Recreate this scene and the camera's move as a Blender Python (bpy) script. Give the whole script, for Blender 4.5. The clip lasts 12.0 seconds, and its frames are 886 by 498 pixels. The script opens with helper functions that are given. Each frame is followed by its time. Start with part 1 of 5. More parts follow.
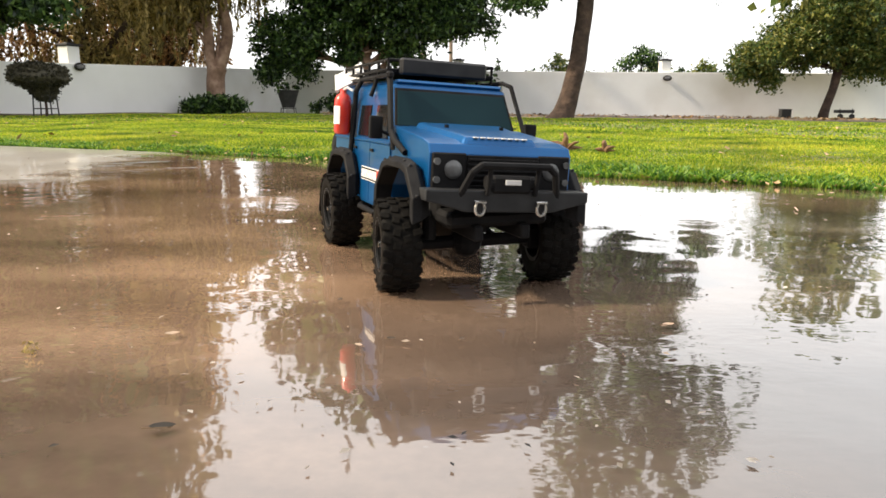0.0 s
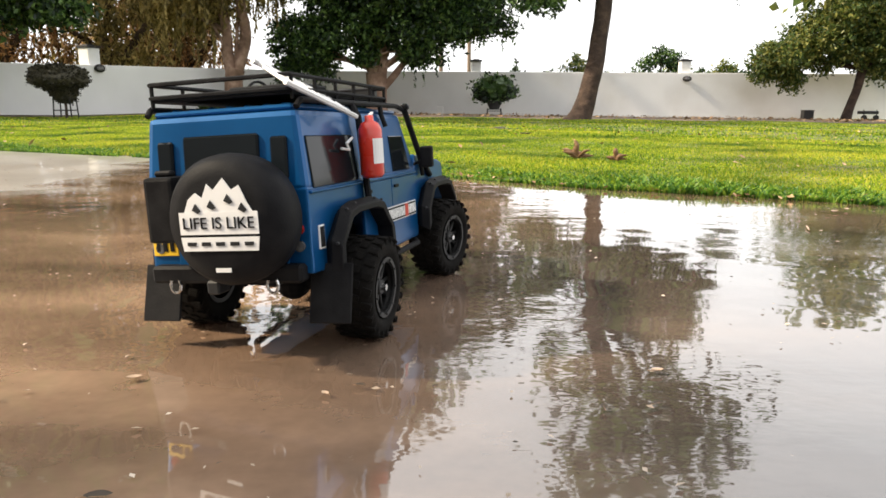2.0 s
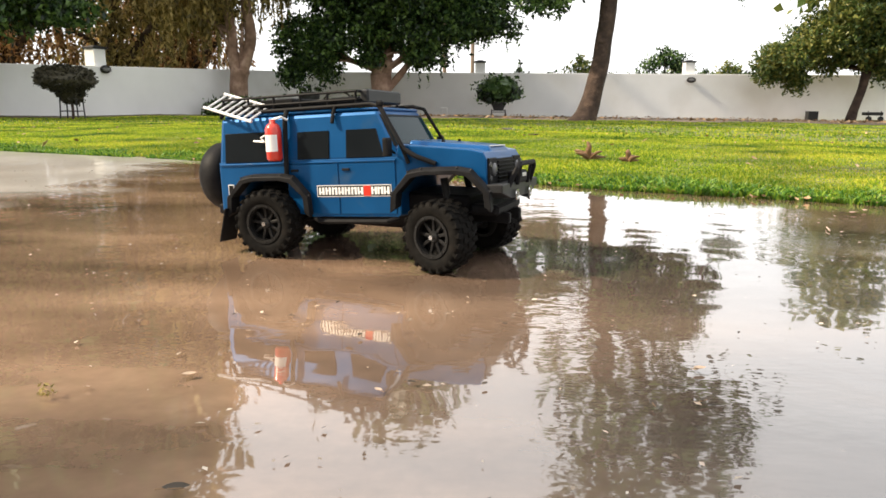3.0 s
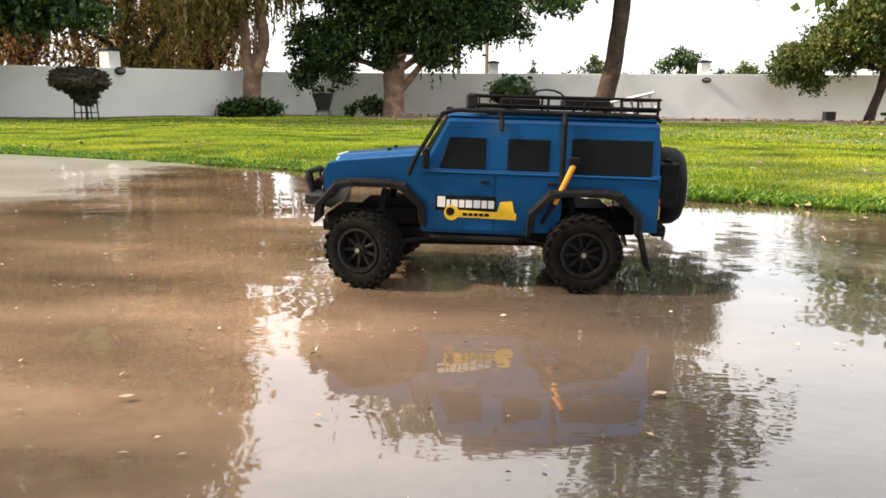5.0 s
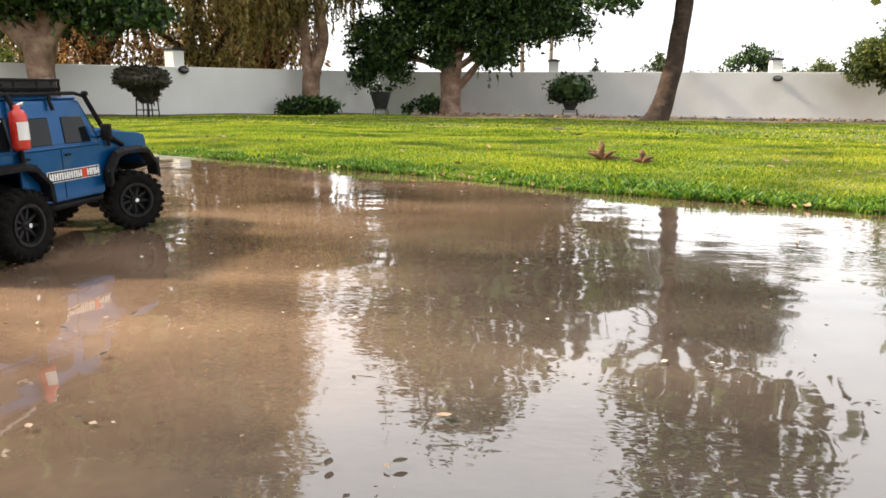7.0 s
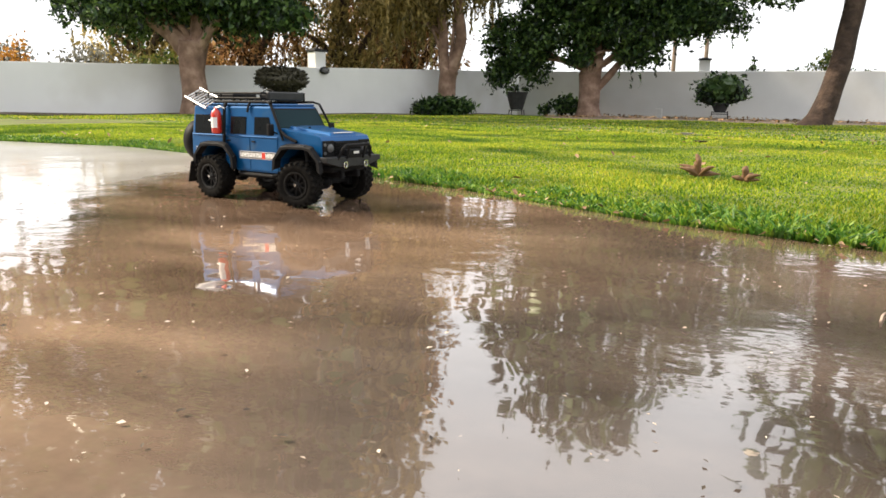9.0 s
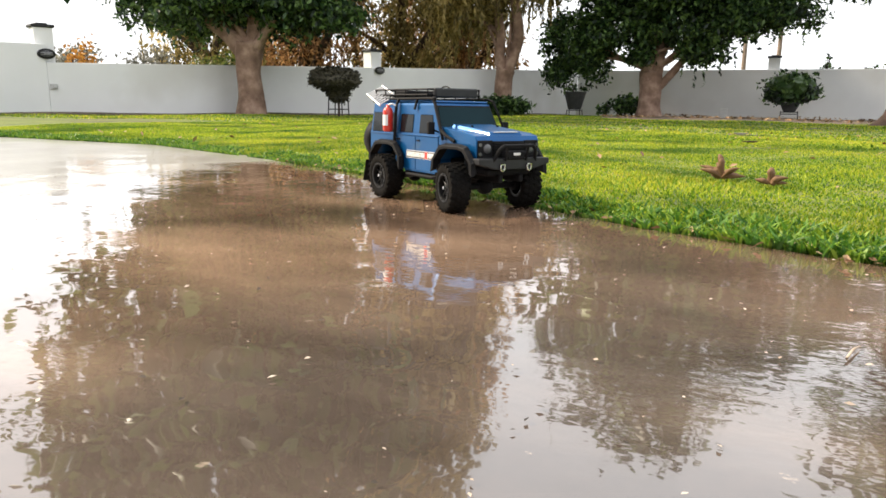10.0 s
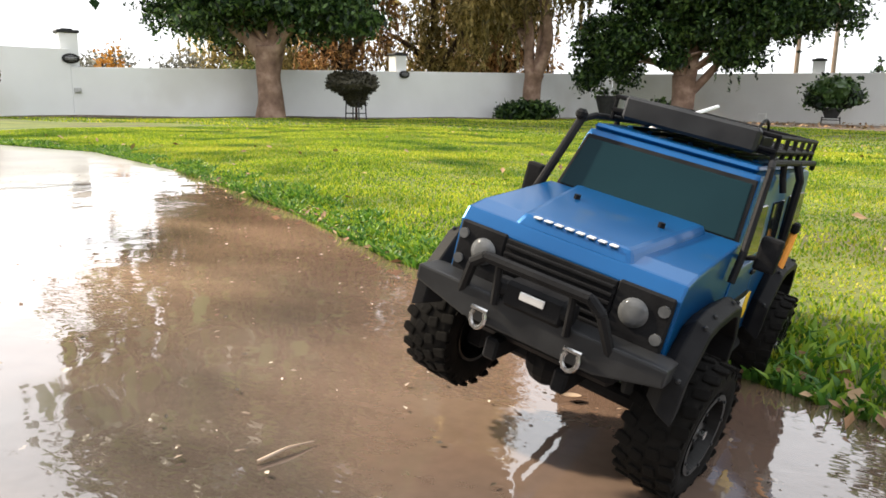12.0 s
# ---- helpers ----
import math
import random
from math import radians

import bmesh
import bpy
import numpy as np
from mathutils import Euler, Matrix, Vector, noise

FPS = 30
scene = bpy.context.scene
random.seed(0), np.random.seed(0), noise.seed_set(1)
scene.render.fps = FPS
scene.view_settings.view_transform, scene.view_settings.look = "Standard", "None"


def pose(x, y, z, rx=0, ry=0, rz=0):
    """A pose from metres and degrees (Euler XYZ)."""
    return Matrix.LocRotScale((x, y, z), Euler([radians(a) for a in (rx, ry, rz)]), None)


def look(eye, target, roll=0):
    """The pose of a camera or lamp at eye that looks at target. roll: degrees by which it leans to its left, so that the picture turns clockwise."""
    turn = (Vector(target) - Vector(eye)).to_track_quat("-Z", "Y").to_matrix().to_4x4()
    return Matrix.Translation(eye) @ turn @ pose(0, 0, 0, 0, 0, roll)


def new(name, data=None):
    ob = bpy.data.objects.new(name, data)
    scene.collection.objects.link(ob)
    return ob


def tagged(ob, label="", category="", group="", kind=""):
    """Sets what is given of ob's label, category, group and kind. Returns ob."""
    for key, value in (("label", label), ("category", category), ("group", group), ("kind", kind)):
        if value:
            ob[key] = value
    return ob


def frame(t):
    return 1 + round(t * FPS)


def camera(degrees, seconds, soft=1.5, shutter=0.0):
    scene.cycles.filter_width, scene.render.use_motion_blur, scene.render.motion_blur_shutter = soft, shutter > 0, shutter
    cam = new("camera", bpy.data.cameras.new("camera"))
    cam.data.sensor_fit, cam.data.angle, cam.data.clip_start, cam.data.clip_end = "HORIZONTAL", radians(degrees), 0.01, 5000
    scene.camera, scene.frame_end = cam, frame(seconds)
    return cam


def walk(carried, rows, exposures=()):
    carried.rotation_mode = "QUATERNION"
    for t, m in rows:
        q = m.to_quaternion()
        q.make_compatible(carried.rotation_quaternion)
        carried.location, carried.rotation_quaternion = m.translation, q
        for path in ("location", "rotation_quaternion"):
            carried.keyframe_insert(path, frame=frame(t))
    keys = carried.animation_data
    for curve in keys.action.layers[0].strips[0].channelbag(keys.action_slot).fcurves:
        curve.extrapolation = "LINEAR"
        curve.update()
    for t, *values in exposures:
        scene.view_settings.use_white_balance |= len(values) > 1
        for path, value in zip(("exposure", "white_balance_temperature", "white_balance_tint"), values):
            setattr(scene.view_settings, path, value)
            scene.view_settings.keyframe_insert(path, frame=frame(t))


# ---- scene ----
cam = camera(63.2, 12.0, soft=1.6)
CAM = [
    (0, 0.000, 0.000, 0.236, -0.00, -11.71, -0.35),
    (0.5, 0.035, 0.030, 0.237, 0.55, -11.76, -0.30),
    (1, 0.055, 0.048, 0.250, 1.00, -11.76, -0.33),
    (1.5, 0.055, 0.050, 0.263, 1.31, -11.75, -0.31),
    (2, 0.042, 0.045, 0.268, 1.47, -11.75, -0.36),
    (2.5, 0.019, 0.040, 0.268, 1.53, -11.75, -0.46),
    (3, -0.003, 0.029, 0.270, 1.66, -11.68, -0.39),
    (3.2, -0.012, 0.026, 0.272, 1.67, -11.64, -0.41),
    (4.8, 0.040, 0.057, 0.287, 2.66, -11.89, -0.39),
    (5, 0.061, 0.064, 0.282, 2.86, -11.66, -0.31),
    (5.5, 0.123, 0.091, 0.273, 3.50, -11.64, -0.28),
    (6, 0.187, 0.118, 0.264, 4.57, -11.66, -0.24),
    (6.5, 0.250, 0.149, 0.255, 6.11, -11.67, -0.28),
    (7, 0.316, 0.185, 0.258, 8.18, -11.71, -0.38),
    (7.2, 0.340, 0.201, 0.262, 9.14, -11.77, -0.40),
    (8.8, 0.518, 0.504, 0.277, 18.61, -11.87, -0.53),
    (9, 0.547, 0.538, 0.278, 19.78, -11.84, -0.62),
    (9.5, 0.619, 0.630, 0.276, 22.56, -11.83, -0.52),
    (10, 0.693, 0.738, 0.265, 24.85, -11.84, -0.51),
    (10.5, 0.793, 0.866, 0.254, 26.61, -11.85, -0.54),
    (11, 0.915, 0.993, 0.257, 27.83, -11.80, -0.52),
    (11.5, 1.050, 1.093, 0.269, 28.62, -11.75, -0.58),
    (12, 1.179, 1.152, 0.300, 29.18, -11.69, -0.66),
]
walk(cam, [(t, pose(x, y, z, 90 + pitch, roll, yaw)) for t, x, y, z, yaw, pitch, roll in CAM],
     exposures=[(0, 0.87, 6500, 10), (7, 0.85, 6450, 10), (10, 0.85, 6300, 10), (12, 0.95, 6250, 10)])

# ---- world and sun ----
SUN_AZ, SUN_EL = -97.0, 38.0   # degrees from +y towards +x, and above the horizon
world = bpy.data.worlds.new("sky")
scene.world = world
world.use_nodes = True
wt = world.node_tree
wt.nodes.clear()
w_out = wt.nodes.new("ShaderNodeOutputWorld")
w_bg = wt.nodes.new("ShaderNodeBackground")
w_sky = wt.nodes.new("ShaderNodeTexSky")
w_sky.sky_type = "NISHITA"
w_sky.sun_disc = False
w_sky.sun_elevation = radians(SUN_EL)
w_sky.sun_rotation = radians(SUN_AZ)
w_sky.air_density, w_sky.dust_density, w_sky.ozone_density = 1.2, 6.0, 0.6
w_tc = wt.nodes.new("ShaderNodeTexCoord")
w_map = wt.nodes.new("ShaderNodeMapping")
w_map.inputs["Scale"].default_value = (1.0, 1.0, 2.5)
w_noise = wt.nodes.new("ShaderNodeTexNoise")
w_noise.inputs["Scale"].default_value = 2.2
w_noise.inputs["Detail"].default_value = 6
w_ramp = wt.nodes.new("ShaderNodeValToRGB")
w_ramp.color_ramp.elements[0].position, w_ramp.color_ramp.elements[1].position = 0.25, 0.6
w_ramp.color_ramp.elements[0].color = (0.82, 0.82, 0.82, 1)
w_ramp.color_ramp.elements[1].color = (0.95, 0.95, 0.95, 1)
w_mix = wt.nodes.new("ShaderNodeMixRGB")
w_mix.inputs["Color2"].default_value = (11.6, 11.55, 11.5, 1)   # thin bright cloud
wt.links.new(w_tc.outputs["Generated"], w_map.inputs["Vector"])
wt.links.new(w_map.outputs["Vector"], w_noise.inputs["Vector"])
wt.links.new(w_noise.outputs["Fac"], w_ramp.inputs["Fac"])
wt.links.new(w_ramp.outputs["Color"], w_mix.inputs["Fac"])
wt.links.new(w_sky.outputs["Color"], w_mix.inputs["Color1"])
wt.links.new(w_mix.outputs["Color"], w_bg.inputs["Color"])
w_bg.inputs["Strength"].default_value = 0.085
wt.links.new(w_bg.outputs["Background"], w_out.inputs["Surface"])

sun = new("sun", bpy.data.lights.new("sun", "SUN"))
sun.data.energy, sun.data.angle, sun.data.color = 4.5, radians(3), (1.0, 0.84, 0.62)
_a, _e = radians(SUN_AZ), radians(SUN_EL)
sun.matrix_world = look((math.sin(_a) * math.cos(_e) * 40, math.cos(_a) * math.cos(_e) * 40, math.sin(_e) * 40), (0, 0, 0))


# ---- materials ----
def material(name, colors, rough=0.6, metal=0.0, scale=20.0, bump=0.0, bump_scale=None, island=0.0, coat=0.0,
             translucent=0.0, stains=None, ior=1.45, detail=5, rough_var=0.1, emit=None):
    """A surface whose colours run along two scales of noise; island: how far each separate piece varies."""
    m = bpy.data.materials.new(name)
    m.use_nodes = True
    nt = m.node_tree
    nodes, links = nt.nodes, nt.links
    bsdf = nodes["Principled BSDF"]
    tc = nodes.new("ShaderNodeTexCoord")
    n1 = nodes.new("ShaderNodeTexNoise")
    n1.inputs["Scale"].default_value, n1.inputs["Detail"].default_value = scale, detail
    links.new(tc.outputs["Object"], n1.inputs["Vector"])
    ramp = nodes.new("ShaderNodeValToRGB")
    els = ramp.color_ramp.elements
    while len(els) < len(colors):
        els.new(0.5)
    for i, c in enumerate(colors):
        els[i].position = 0.3 + 0.4 * i / max(1, len(colors) - 1)
        els[i].color = (*c, 1)
    fac = n1.outputs["Fac"]
    if island:
        geo = nodes.new("ShaderNodeNewGeometry")
        mx = nodes.new("ShaderNodeMixRGB")
        mx.inputs["Fac"].default_value = island
        links.new(n1.outputs["Fac"], mx.inputs["Color1"])
        links.new(geo.outputs["Random Per Island"], mx.inputs["Color2"])
        fac = mx.outputs["Color"]
    links.new(fac, ramp.inputs["Fac"])
    col = ramp.outputs["Color"]
    if stains:
        n2 = nodes.new("ShaderNodeTexNoise")
        n2.inputs["Scale"].default_value, n2.inputs["Detail"].default_value = stains[0], 6
        links.new(tc.outputs["Object"], n2.inputs["Vector"])
        r2 = nodes.new("ShaderNodeValToRGB")
        r2.color_ramp.elements[0].position, r2.color_ramp.elements[1].position = stains[2], stains[3]
        m2 = nodes.new("ShaderNodeMixRGB")
        m2.inputs["Color2"].default_value = (*stains[1], 1)
        links.new(n2.outputs["Fac"], r2.inputs["Fac"])
        links.new(r2.outputs["Color"], m2.inputs["Fac"])
        links.new(col, m2.inputs["Color1"])
        col = m2.outputs["Color"]
    links.new(col, bsdf.inputs["Base Color"])
    mr = nodes.new("ShaderNodeMapRange")
    mr.inputs["To Min"].default_value = max(0.02, rough - rough_var)
    mr.inputs["To Max"].default_value = min(1.0, rough + rough_var)
    links.new(n1.outputs["Fac"], mr.inputs["Value"])
    links.new(mr.outputs["Result"], bsdf.inputs["Roughness"])
    bsdf.inputs["Metallic"].default_value = metal
    bsdf.inputs["IOR"].default_value = ior
    bsdf.inputs["Coat Weight"].default_value = coat
    bsdf.inputs["Coat Roughness"].default_value = 0.06
    if emit:
        bsdf.inputs["Emission Color"].default_value = (*emit, 1)
        bsdf.inputs["Emission Strength"].default_value = 1.0
    if bump:
        nb = nodes.new("ShaderNodeTexNoise")
        nb.inputs["Scale"].default_value, nb.inputs["Detail"].default_value = bump_scale or scale * 4, 6
        links.new(tc.outputs["Object"], nb.inputs["Vector"])
        b = nodes.new("ShaderNodeBump")
        b.inputs["Strength"].default_value, b.inputs["Distance"].default_value = 1.0, bump
        links.new(nb.outputs["Fac"], b.inputs["Height"])
        links.new(b.outputs["Normal"], bsdf.inputs["Normal"])
    if translucent:
        tr = nodes.new("ShaderNodeBsdfTranslucent")
        links.new(col, tr.inputs["Color"])
        ms = nodes.new("ShaderNodeMixShader")
        ms.inputs["Fac"].default_value = translucent
        links.new(bsdf.outputs["BSDF"], ms.inputs[1])
        links.new(tr.outputs["BSDF"], ms.inputs[2])
        links.new(ms.outputs["Shader"], nodes["Material Output"].inputs["Surface"])
    return m


def wet_slab_material():
    """Silt-stained concrete under a thin film of water, sunlight and sky white painted in: ripples in the film, drier
    and rougher patches.
    """
    m = bpy.data.materials.new("wet_concrete")
    m.use_nodes = True
    nodes, links = m.node_tree.nodes, m.node_tree.links
    bsdf = nodes["Principled BSDF"]
    tc = nodes.new("ShaderNodeTexCoord")

    def tex(scale, detail=5, stretch=None, rough=0.5):
        n = nodes.new("ShaderNodeTexNoise")
        n.inputs["Scale"].default_value, n.inputs["Detail"].default_value = scale, detail
        n.inputs["Roughness"].default_value = rough
        src = tc.outputs["Object"]
        if stretch:
            mp = nodes.new("ShaderNodeMapping")
            mp.inputs["Scale"].default_value = stretch
            links.new(src, mp.inputs["Vector"])
            src = mp.outputs["Vector"]
        links.new(src, n.inputs["Vector"])
        return n.outputs["Fac"]

    def ramp(fac, stops):
        r = nodes.new("ShaderNodeValToRGB")
        els = r.color_ramp.elements
        while len(els) < len(stops):
            els.new(0.5)
        for e, (p, c) in zip(els, stops):
            e.position, e.color = p, (*c, 1)
        links.new(fac, r.inputs["Fac"])
        return r.outputs["Color"]

    def mix(fac, a, b, mode="MIX"):
        x = nodes.new("ShaderNodeMixRGB")
        x.blend_type = mode
        if isinstance(fac, float):
            x.inputs["Fac"].default_value = fac
        else:
            links.new(fac, x.inputs["Fac"])
        links.new(a, x.inputs["Color1"])
        links.new(b, x.inputs["Color2"])
        return x.outputs["Color"]

    bare = ramp(tex(1.4, 6, (0.8, 2.3, 1)), [(0.32, (0.044, 0.034, 0.029)), (0.5, (0.100, 0.077, 0.063)), (0.70, (0.185, 0.138, 0.107))])
    sunlit_ochre = ramp(tex(1.9, 6, (0.9, 2.1, 1)), [(0.31, (0.115, 0.076, 0.052)), (0.5, (0.250, 0.165, 0.111)), (0.70, (0.45, 0.30, 0.20))])
    # Ochre silt settled in the west and thinning eastwards, with sunlit warmth painted in
    sep = nodes.new("ShaderNodeSeparateXYZ")
    links.new(tc.outputs["Object"], sep.inputs["Vector"])
    bank = nodes.new("ShaderNodeMath")
    bank.operation = "MULTIPLY_ADD"
    links.new(tex(0.8, 4, (0.7, 1.5, 1)), bank.inputs[0])
    bank.inputs[1].default_value = 1.6
    along = nodes.new("ShaderNodeMath")
    along.operation = "MULTIPLY_ADD"
    along.inputs[1].default_value = -0.2
    links.new(sep.outputs["Y"], along.inputs[0])
    links.new(sep.outputs["X"], along.inputs[2])
    links.new(along.outputs[0], bank.inputs[2])
    sunlit_fade = nodes.new("ShaderNodeMapRange")
    sunlit_fade.inputs["From Min"].default_value, sunlit_fade.inputs["From Max"].default_value = 0.95, 0.42
    links.new(bank.outputs[0], sunlit_fade.inputs["Value"])
    silt = mix(sunlit_fade.outputs["Result"], bare, sunlit_ochre)
    # reddish earth washed out of the lawn along its edge
    red = ramp(tex(2.6, 6, (1.4, 1, 1)), [(0.3, (0.17, 0.095, 0.062)), (0.7, (0.36, 0.215, 0.145))])
    rim = nodes.new("ShaderNodeMath")
    rim.operation = "MULTIPLY_ADD"
    rim.inputs[1].default_value = 0.62
    links.new(sep.outputs["X"], rim.inputs[0])
    links.new(sep.outputs["Y"], rim.inputs[2])
    wash = nodes.new("ShaderNodeMath")
    wash.operation = "MULTIPLY_ADD"
    links.new(tex(1.9, 5), wash.inputs[0])
    wash.inputs[1].default_value = 0.9
    links.new(rim.outputs[0], wash.inputs[2])
    bound = nodes.new("ShaderNodeMapRange")
    bound.inputs["From Min"].default_value, bound.inputs["From Max"].default_value = 2.62, 3.08
    bound.inputs["To Max"].default_value = 0.6
    links.new(wash.outputs[0], bound.inputs["Value"])
    silt = mix(bound.outputs["Result"], silt, red)
    # the sky's white reflection, painted into the colour further west
    sky_edge = nodes.new("ShaderNodeMath")
    sky_edge.operation = "MULTIPLY_ADD"
    links.new(tex(2.4, 5, (1, 1.6, 1)), sky_edge.inputs[0])
    sky_edge.inputs[1].default_value = 0.9
    links.new(sep.outputs["X"], sky_edge.inputs[2])
    sky_fade = nodes.new("ShaderNodeMapRange")
    sky_fade.inputs["From Min"].default_value, sky_fade.inputs["From Max"].default_value = -0.62, -0.86
    links.new(sky_edge.outputs[0], sky_fade.inputs["Value"])
    sky_white = ramp(tex(3.0, 5), [(0.3, (0.33, 0.31, 0.28)), (0.7, (0.46, 0.435, 0.40))])
    silt = mix(sky_fade.outputs["Result"], silt, sky_white)
    grain = ramp(tex(60, 4), [(0.3, (0.90, 0.90, 0.90)), (0.7, (1.06, 1.05, 1.05))])
    col = mix(1.0, silt, grain, "MULTIPLY")
    specks = ramp(tex(34, 3), [(0.70, (0, 0, 0)), (0.76, (1, 1, 1))])
    pale = nodes.new("ShaderNodeRGB")
    pale.outputs[0].default_value = (0.30, 0.24, 0.19, 1)
    col = mix(specks, col, pale.outputs[0])
    links.new(col, bsdf.inputs["Base Color"])
    # rougher, less glossy film where the sky white is painted
    dry = nodes.new("ShaderNodeRGB")
    dry.outputs[0].default_value = (0.30, 0.30, 0.30, 1)
    film = ramp(tex(2.2, 6), [(0.45, (0.035, 0.035, 0.035)), (0.68, (0.16, 0.16, 0.16))])
    links.new(mix(sky_fade.outputs["Result"], film, dry.outputs[0]), bsdf.inputs["Roughness"])
    wet = nodes.new("ShaderNodeMapRange")
    wet.inputs["To Min"].default_value, wet.inputs["To Max"].default_value = 1.0, 0.55
    links.new(sky_fade.outputs["Result"], wet.inputs["Value"])
    links.new(wet.outputs["Result"], bsdf.inputs["Coat Weight"])
    bsdf.inputs["IOR"].default_value = 1.40
    bsdf.inputs["Coat IOR"].default_value = 2.0
    bsdf.inputs["Coat Roughness"].default_value = 0.02
    small = tex(34, 2, (0.8, 1.3, 1))
    patch = ramp(tex(1.6, 3), [(0.47, (0.08, 0.08, 0.08)), (0.62, (1, 1, 1))])
    large = tex(5.0, 2)
    height = mix(1.0, small, patch, "MULTIPLY")
    b1 = nodes.new("ShaderNodeBump")
    b1.inputs["Strength"].default_value, b1.inputs["Distance"].default_value = 1.0, 0.0006
    links.new(height, b1.inputs["Height"])
    b2 = nodes.new("ShaderNodeBump")
    b2.inputs["Strength"].default_value, b2.inputs["Distance"].default_value = 1.0, 0.0026
    links.new(large, b2.inputs["Height"])
    links.new(b1.outputs["Normal"], b2.inputs["Normal"])
    links.new(b2.outputs["Normal"], bsdf.inputs["Coat Normal"])
    links.new(b2.outputs["Normal"], bsdf.inputs["Normal"])
    return m


M_SLAB = wet_slab_material()
M_SOIL = material("lawn_soil", [(0.05, 0.08, 0.015), (0.11, 0.14, 0.025), (0.17, 0.18, 0.04)], 0.9, scale=3, bump=0.01, bump_scale=40,
                  stains=(1.1, (0.10, 0.09, 0.04), 0.52, 0.68))
M_GRASS = material("grass", [(0.05, 0.13, 0.008), (0.18, 0.31, 0.012), (0.40, 0.47, 0.022), (0.58, 0.52, 0.06)], 0.55, scale=0.9, island=0.35, translucent=0.5,
                   stains=(1.7, (0.04, 0.11, 0.008), 0.47, 0.68))
M_WEED = material("edge_weed", [(0.04, 0.12, 0.015), (0.09, 0.22, 0.02), (0.22, 0.34, 0.03)], 0.5, scale=6, island=0.6, translucent=0.35)
M_DIRT = material("bed_dirt", [(0.09, 0.065, 0.045), (0.16, 0.12, 0.085)], 0.95, scale=6, bump=0.02, bump_scale=25)
M_WALL = material("wall_render", [(0.78, 0.785, 0.79), (0.85, 0.855, 0.86)], 0.85, scale=1.2, bump=0.002, bump_scale=60,
                  stains=(0.7, (0.70, 0.69, 0.67), 0.5, 0.75))
M_BLACK_METAL = material("black_metal", [(0.015, 0.015, 0.016), (0.03, 0.03, 0.032)], 0.5, scale=30, ior=1.35)
# render of the unseen walls that block light
M_BLOCKER = material("blocker_render", [(0.30, 0.27, 0.23), (0.36, 0.33, 0.28)], 0.9, scale=2, bump=0.002)
M_LAMP_GLASS = material("lamp_glass", [(0.16, 0.16, 0.17), (0.28, 0.28, 0.29)], 0.3, scale=20)
M_BARK = material("bark", [(0.14, 0.085, 0.06), (0.26, 0.165, 0.12), (0.42, 0.29, 0.22)], 0.9, scale=5, bump=0.03, bump_scale=14)
# dark brown, deepened further to stand for crown shade on the leaning trunk
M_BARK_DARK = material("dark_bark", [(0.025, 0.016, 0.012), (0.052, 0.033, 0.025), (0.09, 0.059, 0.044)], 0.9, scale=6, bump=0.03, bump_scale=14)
M_LEAF = material("dark_leaf", [(0.008, 0.022, 0.008), (0.032, 0.078, 0.022), (0.12, 0.20, 0.05)], 0.4, scale=2, island=0.7, translucent=0.25)
M_LEAF_OLIVE = material("olive_leaf", [(0.12, 0.10, 0.04), (0.30, 0.235, 0.085), (0.58, 0.45, 0.17)], 0.55, scale=0.7, island=0.45, translucent=0.5)
M_LEAF_BROWN = material("dry_leaf", [(0.12, 0.07, 0.034), (0.36, 0.19, 0.085), (0.68, 0.42, 0.18)], 0.6, scale=0.6, island=0.5, translucent=0.48)
M_LEAF_LIGHT = material("light_leaf", [(0.04, 0.075, 0.02), (0.09, 0.14, 0.03), (0.22, 0.22, 0.05)], 0.45, scale=1.4, island=0.6, translucent=0.35)
M_LEAF_GREY = material("grey_leaf", [(0.12, 0.12, 0.10), (0.22, 0.22, 0.19), (0.32, 0.31, 0.26)], 0.7, scale=1.0, island=0.5, translucent=0.3)
M_LEAF_RED = material("red_leaf", [(0.12, 0.04, 0.02), (0.25, 0.08, 0.03), (0.10, 0.12, 0.03)], 0.5, scale=3, island=0.7, translucent=0.3)
M_LEAF_ORANGE = material("orange_leaf", [(0.35, 0.16, 0.03), (0.55, 0.28, 0.05)], 0.5, scale=3, island=0.7, translucent=0.3)
M_LITTER = material("leaf_litter", [(0.14, 0.075, 0.035), (0.27, 0.155, 0.075), (0.40, 0.27, 0.15)], 0.7, scale=8, island=0.8)
M_POT = material("dark_pot", [(0.03, 0.03, 0.032), (0.06, 0.06, 0.06)], 0.6, scale=10)
M_POLE = material("pole_wood", [(0.18, 0.13, 0.10), (0.26, 0.20, 0.16)], 0.9, scale=5)
M_CABLE_BOX = material("grey_plastic", [(0.4, 0.4, 0.4), (0.5, 0.5, 0.5)], 0.5, scale=10)
M_WHITE = material("white_paint", [(0.74, 0.74, 0.73), (0.82, 0.82, 0.81)], 0.5, scale=15)


# ---- mesh helpers ----
def link(name, bm, mat, parent=None, label="", smooth=False):
    me = bpy.data.meshes.new(name)
    bm.normal_update()
    bm.to_mesh(me)
    bm.free()
    if smooth:
        for p in me.polygons:
            p.use_smooth = True
    for mm in (mat if isinstance(mat, (list, tuple)) else [mat]):
        me.materials.append(mm)
    ob = new(name, me)
    if parent is not None:
        ob.parent = parent
    if label:
        ob["label"] = label
    return ob


def part(name, bm, mat, parent, label="", smooth=False):
    return link(name, bm, mat, parent, label, smooth)


